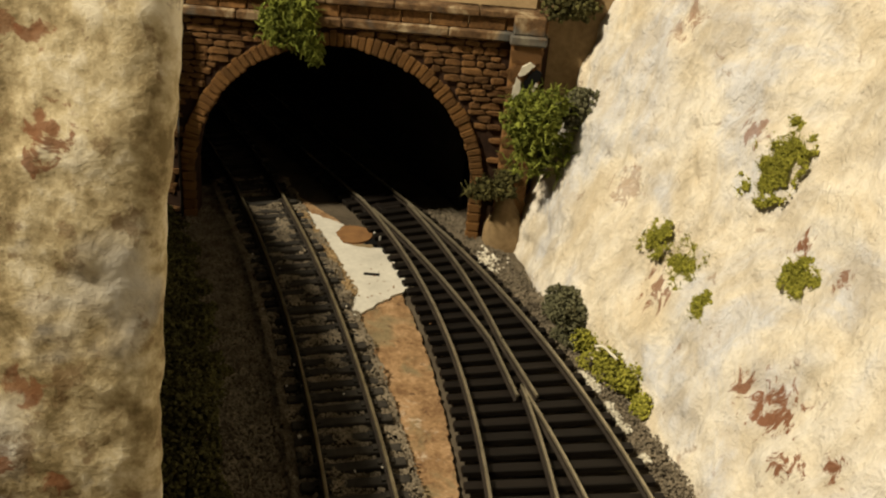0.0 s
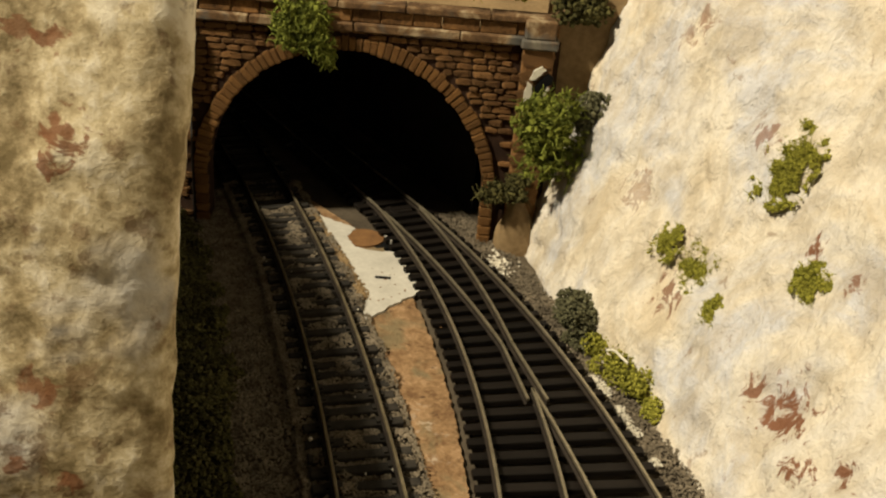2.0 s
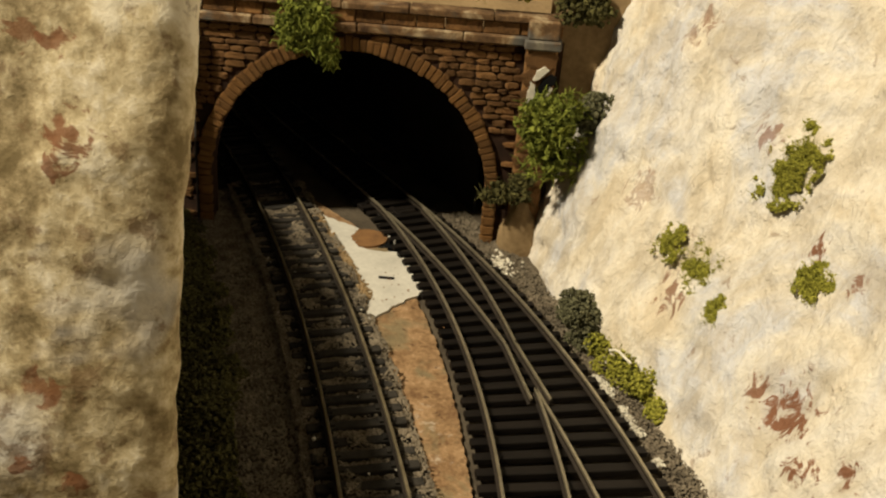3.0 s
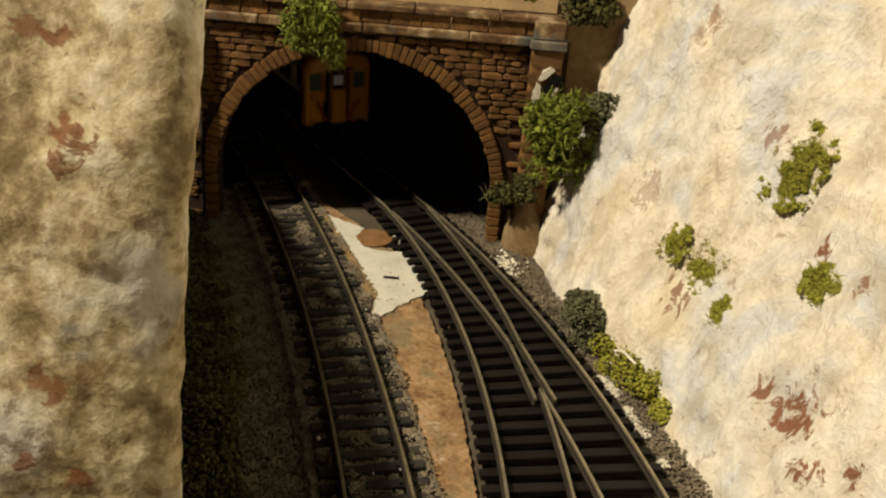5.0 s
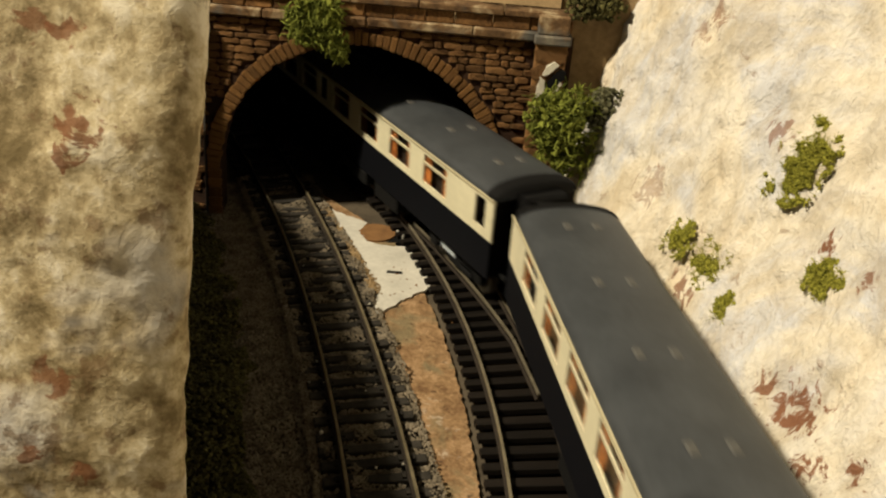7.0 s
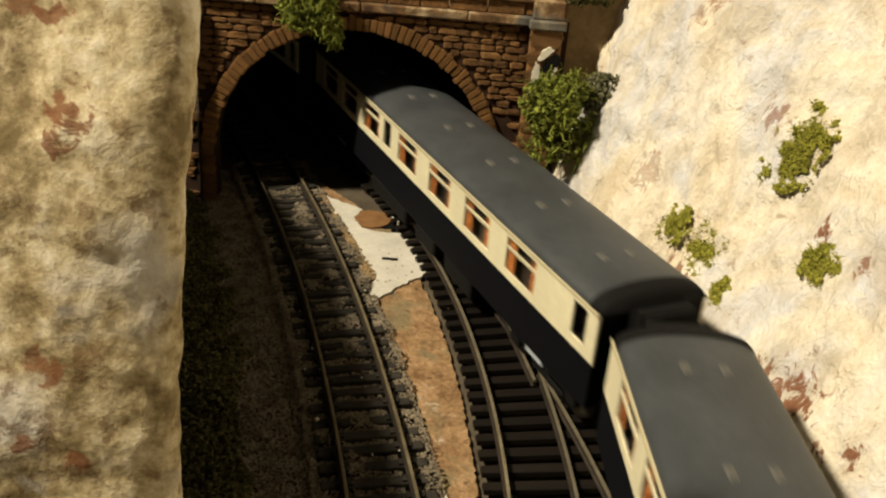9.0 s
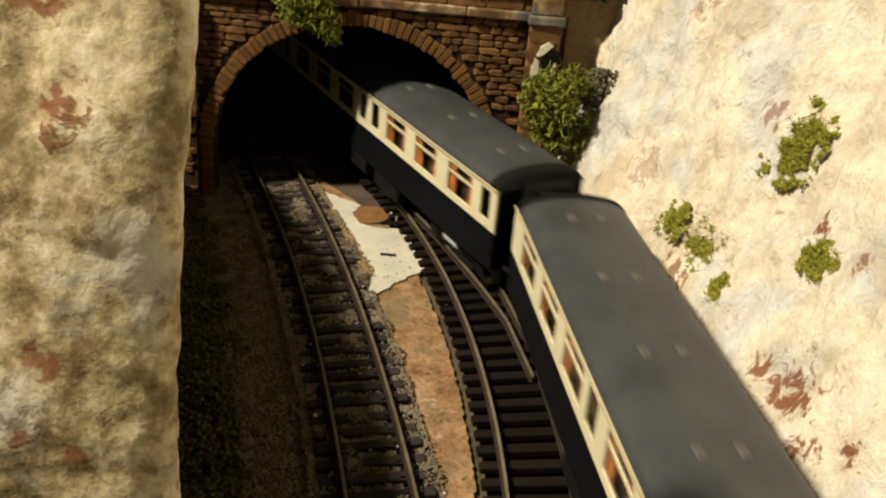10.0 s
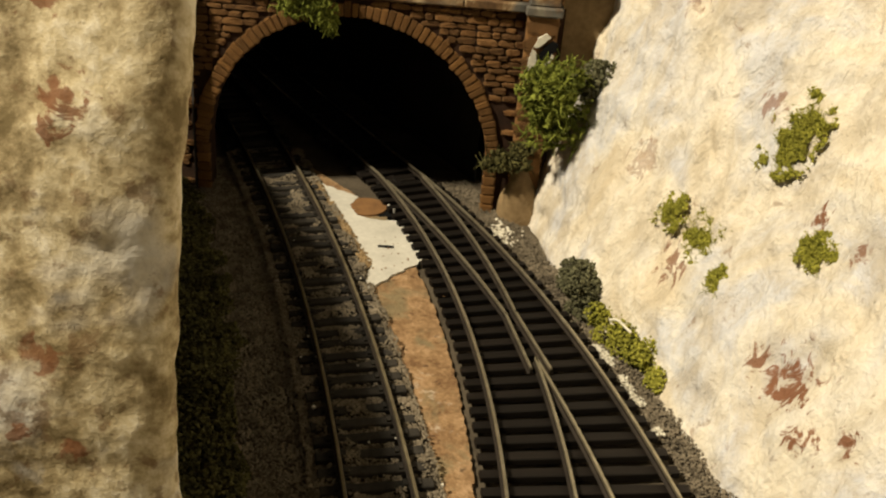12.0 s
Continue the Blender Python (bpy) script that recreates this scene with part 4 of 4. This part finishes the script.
bush("hanging_ivy", (-48, 357, 69), (4, 2.5, 8), 260, 0.7, ivy_mat, "thin lichen strand hanging below the parapet", 46, 4, 160, out=(0, -0.2, -0.9))
bush("bush", (12, 366, 100), (22, 6, 8), 900, 1.0, moss_mat, "olive bush above the portal", 38, 9, 200)
bush("bush", (43, 361, 95), (14, 7, 10), 1000, 1.0, dark_green_mat, "dark green bush above the portal", 47, 6)


# ---- loose ballast and undergrowth ----
def scatter(name, count, place, size, mat, label, category, seed, squash=0.8):
    rng = np.random.default_rng(seed)
    pts = []
    while len(pts) < count:
        p = place(rng)
        if p is not None:
            pts.append(p)
    verts, faces = crumbs(np.array(pts), size, rng, squash)
    tagged(link(name, [tuple(v) for v in verts], faces, mat), label, category, kind="stuff")


def on_left_bed(rng):
    s, d = rng.uniform(-130, 150), rng.uniform(-17, 17)
    x, y = beside(left_line, s, d)
    if abs(abs(d) - G) < 1.6:
        return None
    return (x, y, -4.6 + 2.6 * max(0.0, 0.25 + noise.noise(Vector((x, y, 0)) / 8)))


def on_left_shoulder(rng):
    x, y = beside(left_line, rng.uniform(-130, 150), -rng.uniform(15, 36))
    return (x, y, -6.3 + 0.6 * rng.uniform(0, 1))


def on_right_shoulder(rng):
    s = rng.uniform(-70, 210)
    x, y = beside(main_line, s, rng.uniform(15, 30) + max(0, s - 60) * 0.02)
    return (x, y, -6.2 + rng.uniform(0, 1.2))


def in_undergrowth(rng):
    s = rng.uniform(-140, 160)
    d = -rng.uniform(26, 64)
    x, y = beside(left_line, s, d)
    if -d < 33 + 7 * noise.noise(Vector((x, y, 40)) / 11):
        return None
    h = max(0.0, 5 + 7 * noise.noise(Vector((x, y, 5)) / 14) + 0.25 * (-d - 38))
    return (x, y, -7 + rng.uniform(0.3, 1.0) * h)


scatter("ballast", 24000, on_left_bed, 0.42, grain_mat, "loose grey ballast between old sleepers", "ballast", 11)
scatter("ballast_shoulder", 16000, on_left_shoulder, 0.42, grain_mat, "fine grey-brown ballast beside the old track", "ballast", 12)
scatter("track_side_ballast", 13000, on_right_shoulder, 0.42, grain_mat, "grey ballast at the foot of the rock", "ballast", 13)
scatter("undergrowth", 24000, in_undergrowth, 0.72, dark_green_mat, "dark green scrub along the track", "undergrowth", 14)


# ---- strip of brown underlay, torn white card and the disc in it ----
def slab(name, pts, z0, z1, mat, label, category, seed, parent=None, rough=0.5):
    """A flat torn piece with uneven edges from a few outline points."""
    rng = random.Random(seed)
    loop = []
    for a, b in zip(pts, pts[1:] + pts[:1]):
        n = max(2, int(math.dist(a, b) / 1.6))
        for i in range(n):
            u = i / n
            loop.append((a[0] + (b[0] - a[0]) * u + rng.uniform(-rough, rough), a[1] + (b[1] - a[1]) * u + rng.uniform(-rough, rough)))
    bm = bmesh.new()
    low = [bm.verts.new((x, y, z0)) for x, y in loop]
    high = [bm.verts.new((x, y, z1)) for x, y in loop]
    n = len(loop)
    for i in range(n):
        bm.faces.new((low[i], low[(i + 1) % n], high[(i + 1) % n], high[i]))
    top = bm.faces.new(high)
    bmesh.ops.triangulate(bm, faces=[top])
    return tagged(part(name, bm, mat, parent), label, category)


STRIP = [beside(left_line, s, 17.5) for s in (-110, -60, -20, 20, 60, 100, 160)] + [beside(branch_line, s, -16) for s in (270, 230, 190, 150, 110, 70, 30)]
slab("underlay_strip", STRIP, -7.5, -5.2, dirt_mat, "rust-brown cork underlay strip between the tracks", "underlay", 3)
CARD = [(-57.5, 375), (-46, 366), (-36, 361), (-38.5, 352), (-34, 343), (-26.8, 340), (-17, 341), (-11, 325), (-6, 309), (-20, 291), (-24.5, 284), (-26, 300), (-36, 326), (-47, 350)]
slab("torn_card", CARD, -5.3, -4.3, card_mat, "torn white card patch with grubby edges", "card", 4, rough=0.7)
bm = bmesh.new()
cyl(bm, (-31.5, 352, -5.0), (0, 0, 1), 8.2, 1.2, 28)
tagged(part("rust_disc", bm, hole_mat), "rust-brown round patch beside the card", "disc")
bm = bmesh.new()
box(bm, -23.5, -17.5, 316.6, 318.4, -4.4, -4.1)
tagged(part("card_slot", bm, black_mat), "small dark slot in the white card", "slot")

slab("point_motor_pit", [(-27, 345), (-18, 345), (-16, 358), (-22, 362), (-29, 356)], -7.4, -5.05, black_mat, "black pit for the turnout's mechanism", "pit", 6)
for px, py in ((-22.5, 352), (-20.0, 349)):
    bm = bmesh.new()
    cyl(bm, (px, py, -4.0), (0, 0, 1), 0.55, 2.2, 10)
    tagged(part("pin", bm, card_mat), "small white pin beside the turnout", "pin", "pins beside the turnout")


# ---- small litter: chalky plaster rim, crumbs, curled threads, broken plaster on the portal ----
def rim(rng):
    s = rng.uniform(42, 110)
    x, y = beside(main_line, s, 17.2 + rng.normal(0, 0.8))
    if noise.noise(Vector((s, 0, 3)) / 7) < 0.05:
        return None
    return (x, y, -5.6 + rng.uniform(0, 1.0))


def cream_crumb(rng):
    return (22 + rng.normal(0, 4), 338 + rng.normal(0, 5), -5.8 + rng.uniform(0, 0.8))


def card_crumb(rng):
    u = rng.uniform(0, 1)
    i = rng.integers(0, 3)
    a, b = ((-26, 300), (-36, 326), (-47, 350), (-57, 374))[i:i + 2]
    return (a[0] + (b[0] - a[0]) * u + rng.normal(0.6, 0.9), a[1] + (b[1] - a[1]) * u + rng.normal(0, 0.8), -4.3 + rng.uniform(0, 0.5))


def card_spot(rng):
    return (-14 + rng.normal(0, 7), 312 + rng.normal(0, 11), -4.25)


scatter("plaster_rim", 380, rim, 0.45, rim_mat, "white plaster crumbs along the sleeper ends", "plaster", 51)
scatter("plaster_crumbs", 160, cream_crumb, 0.8, rim_mat, "cream plaster crumbs by the portal", "plaster", 52)
scatter("earth_crumbs", 700, card_crumb, 0.6, bank_mat, "brown earth crumbs along the card's edge", "earth", 53)
def pale_bit(rng):
    x, y = beside(left_line, rng.uniform(-60, 110), rng.choice([-1, 1]) * (G + rng.normal(0, 4)))
    return (x, y, -2.6 + rng.uniform(0, 0.6))


scatter("pale_bits", 16, pale_bit, 0.5, rim_mat, "pale yellowish bits dropped on the old track", "litter", 55)
scatter("dark_specks", 26, card_spot, 0.45, hole_mat, "dark specks on the white card", "specks", 54, 0.3)


def thread(pts, label):
    cu = bpy.data.curves.new("thread", "CURVE")
    cu.dimensions, cu.bevel_depth, cu.bevel_resolution = "3D", 0.45 * MM, 2
    sp = cu.splines.new("BEZIER")
    sp.bezier_points.add(len(pts) - 1)
    for bp, p in zip(sp.bezier_points, pts):
        bp.co = [c * MM for c in p]
        bp.handle_left_type = bp.handle_right_type = "AUTO"
    cu.materials.append(rim_mat)
    tagged(new("thread", cu), label, "thread", "loose threads")


thread([(56.5, 264, 4), (58.5, 262.5, 5), (61, 259, 4.5), (62.5, 257, 4)], "pale curled thread lying on moss")
thread([(69.5, 284.5, 36), (71.0, 285.5, 38), (72.5, 286.5, 40)], "short pale thread on the rock moss")

def plate(name, outline, y0, y1, mat, parent, label, seed):
    """A thin upright flake with a ragged outline in x and z."""
    rng = random.Random(seed)
    loop = []
    for a, b in zip(outline, outline[1:] + outline[:1]):
        n = max(2, int(math.dist(a, b) / 0.8))
        loop += [(a[0] + (b[0] - a[0]) * i / n + rng.uniform(-0.25, 0.25), a[1] + (b[1] - a[1]) * i / n + rng.uniform(-0.25, 0.25)) for i in range(n)]
    bm = bmesh.new()
    front = [bm.verts.new((x, y0, z)) for x, z in loop]
    back = [bm.verts.new((x, y1, z)) for x, z in loop]
    n = len(loop)
    for i in range(n):
        bm.faces.new((front[i], front[(i + 1) % n], back[(i + 1) % n], back[i]))
    bmesh.ops.triangulate(bm, faces=[bm.faces.new(front), bm.faces.new(list(reversed(back)))])
    return part(name, bm, mat, parent, label)


shard = empty("broken_plaster", "chipped white plaster with a dark hole on the pilaster", "plaster chip")
plate("white_chip", [(27.6, 53), (29.6, 53.5), (30.6, 58), (30.2, 64), (28.6, 65.5), (27.2, 60)], 355.0, 357.2, rim_mat, shard, "white plaster chip", 1)
plate("white_chip", [(28.8, 66), (31, 66.4), (35, 70.5), (33.5, 71.6), (30.5, 70)], 355.2, 357.2, rim_mat, shard, "cream plaster chip", 2)
plate("dark_hole", [(31.4, 58), (33.2, 58.5), (34.6, 62), (37.6, 65.5), (37.9, 67.6), (35.8, 68.6), (33, 66.6), (31.4, 63.5)], 355.5, 357.2, black_mat, shard, "black hole in the plaster", 3)
plate("white_chip", [(34.2, 60), (35.6, 60.6), (36.9, 63.5), (36, 64)], 355.3, 357.2, rim_mat, shard, "white plaster chip", 4)

bm = bmesh.new()
bmesh.ops.create_icosphere(bm, subdivisions=4, radius=1.0)
for v in bm.verts:
    k = 1 + 0.25 * ridge(v.co.x * 10, v.co.y * 10, v.co.z * 10, 9, 3)
    v.co = Vector((31.5 + v.co.x * 9 * k, 357 + v.co.y * 7 * k, -7 + v.co.z * 22 * k))
tagged(part("earth_mound", bm, bank_mat, None, "", True), "rust-tan earth heap between portal and rock", "earth mound")



def motions():
    # distance of the leading end along the line, in mm, time by time
    runs = [(0, -400), (1.2, -400), (2.4, -393), (3.2, -368), (4.0, -307), (4.8, -197), (5.2, -108), (5.5, -42), (5.7, 5), (6.0, 76), (6.3, 143), (6.5, 188), (7.0, 288),
            (7.2, 326), (8.0, 465), (8.8, 601), (9.3, 688), (9.5, 724), (9.8, 785), (10.3, 883), (10.5, 922), (11.2, 1069), (11.6, 1160), (12.0, 1252)]
    ts, ss = [r[0] for r in runs], [r[1] for r in runs]
    for k, ob in enumerate(coaches):
        rows = []
        for t, s in zip(ts, ss):
            c = s - k * PITCH - LEN / 2
            xa, ya, _ = main_line(c + 93)
            xb, yb, _ = main_line(c - 93)
            rows.append((t, pose((xa + xb) / 2 * MM, (ya + yb) / 2 * MM, 0, 0, 0, math.degrees(math.atan2(ya - yb, xa - xb)))))
        walk(ob, rows)


motions()
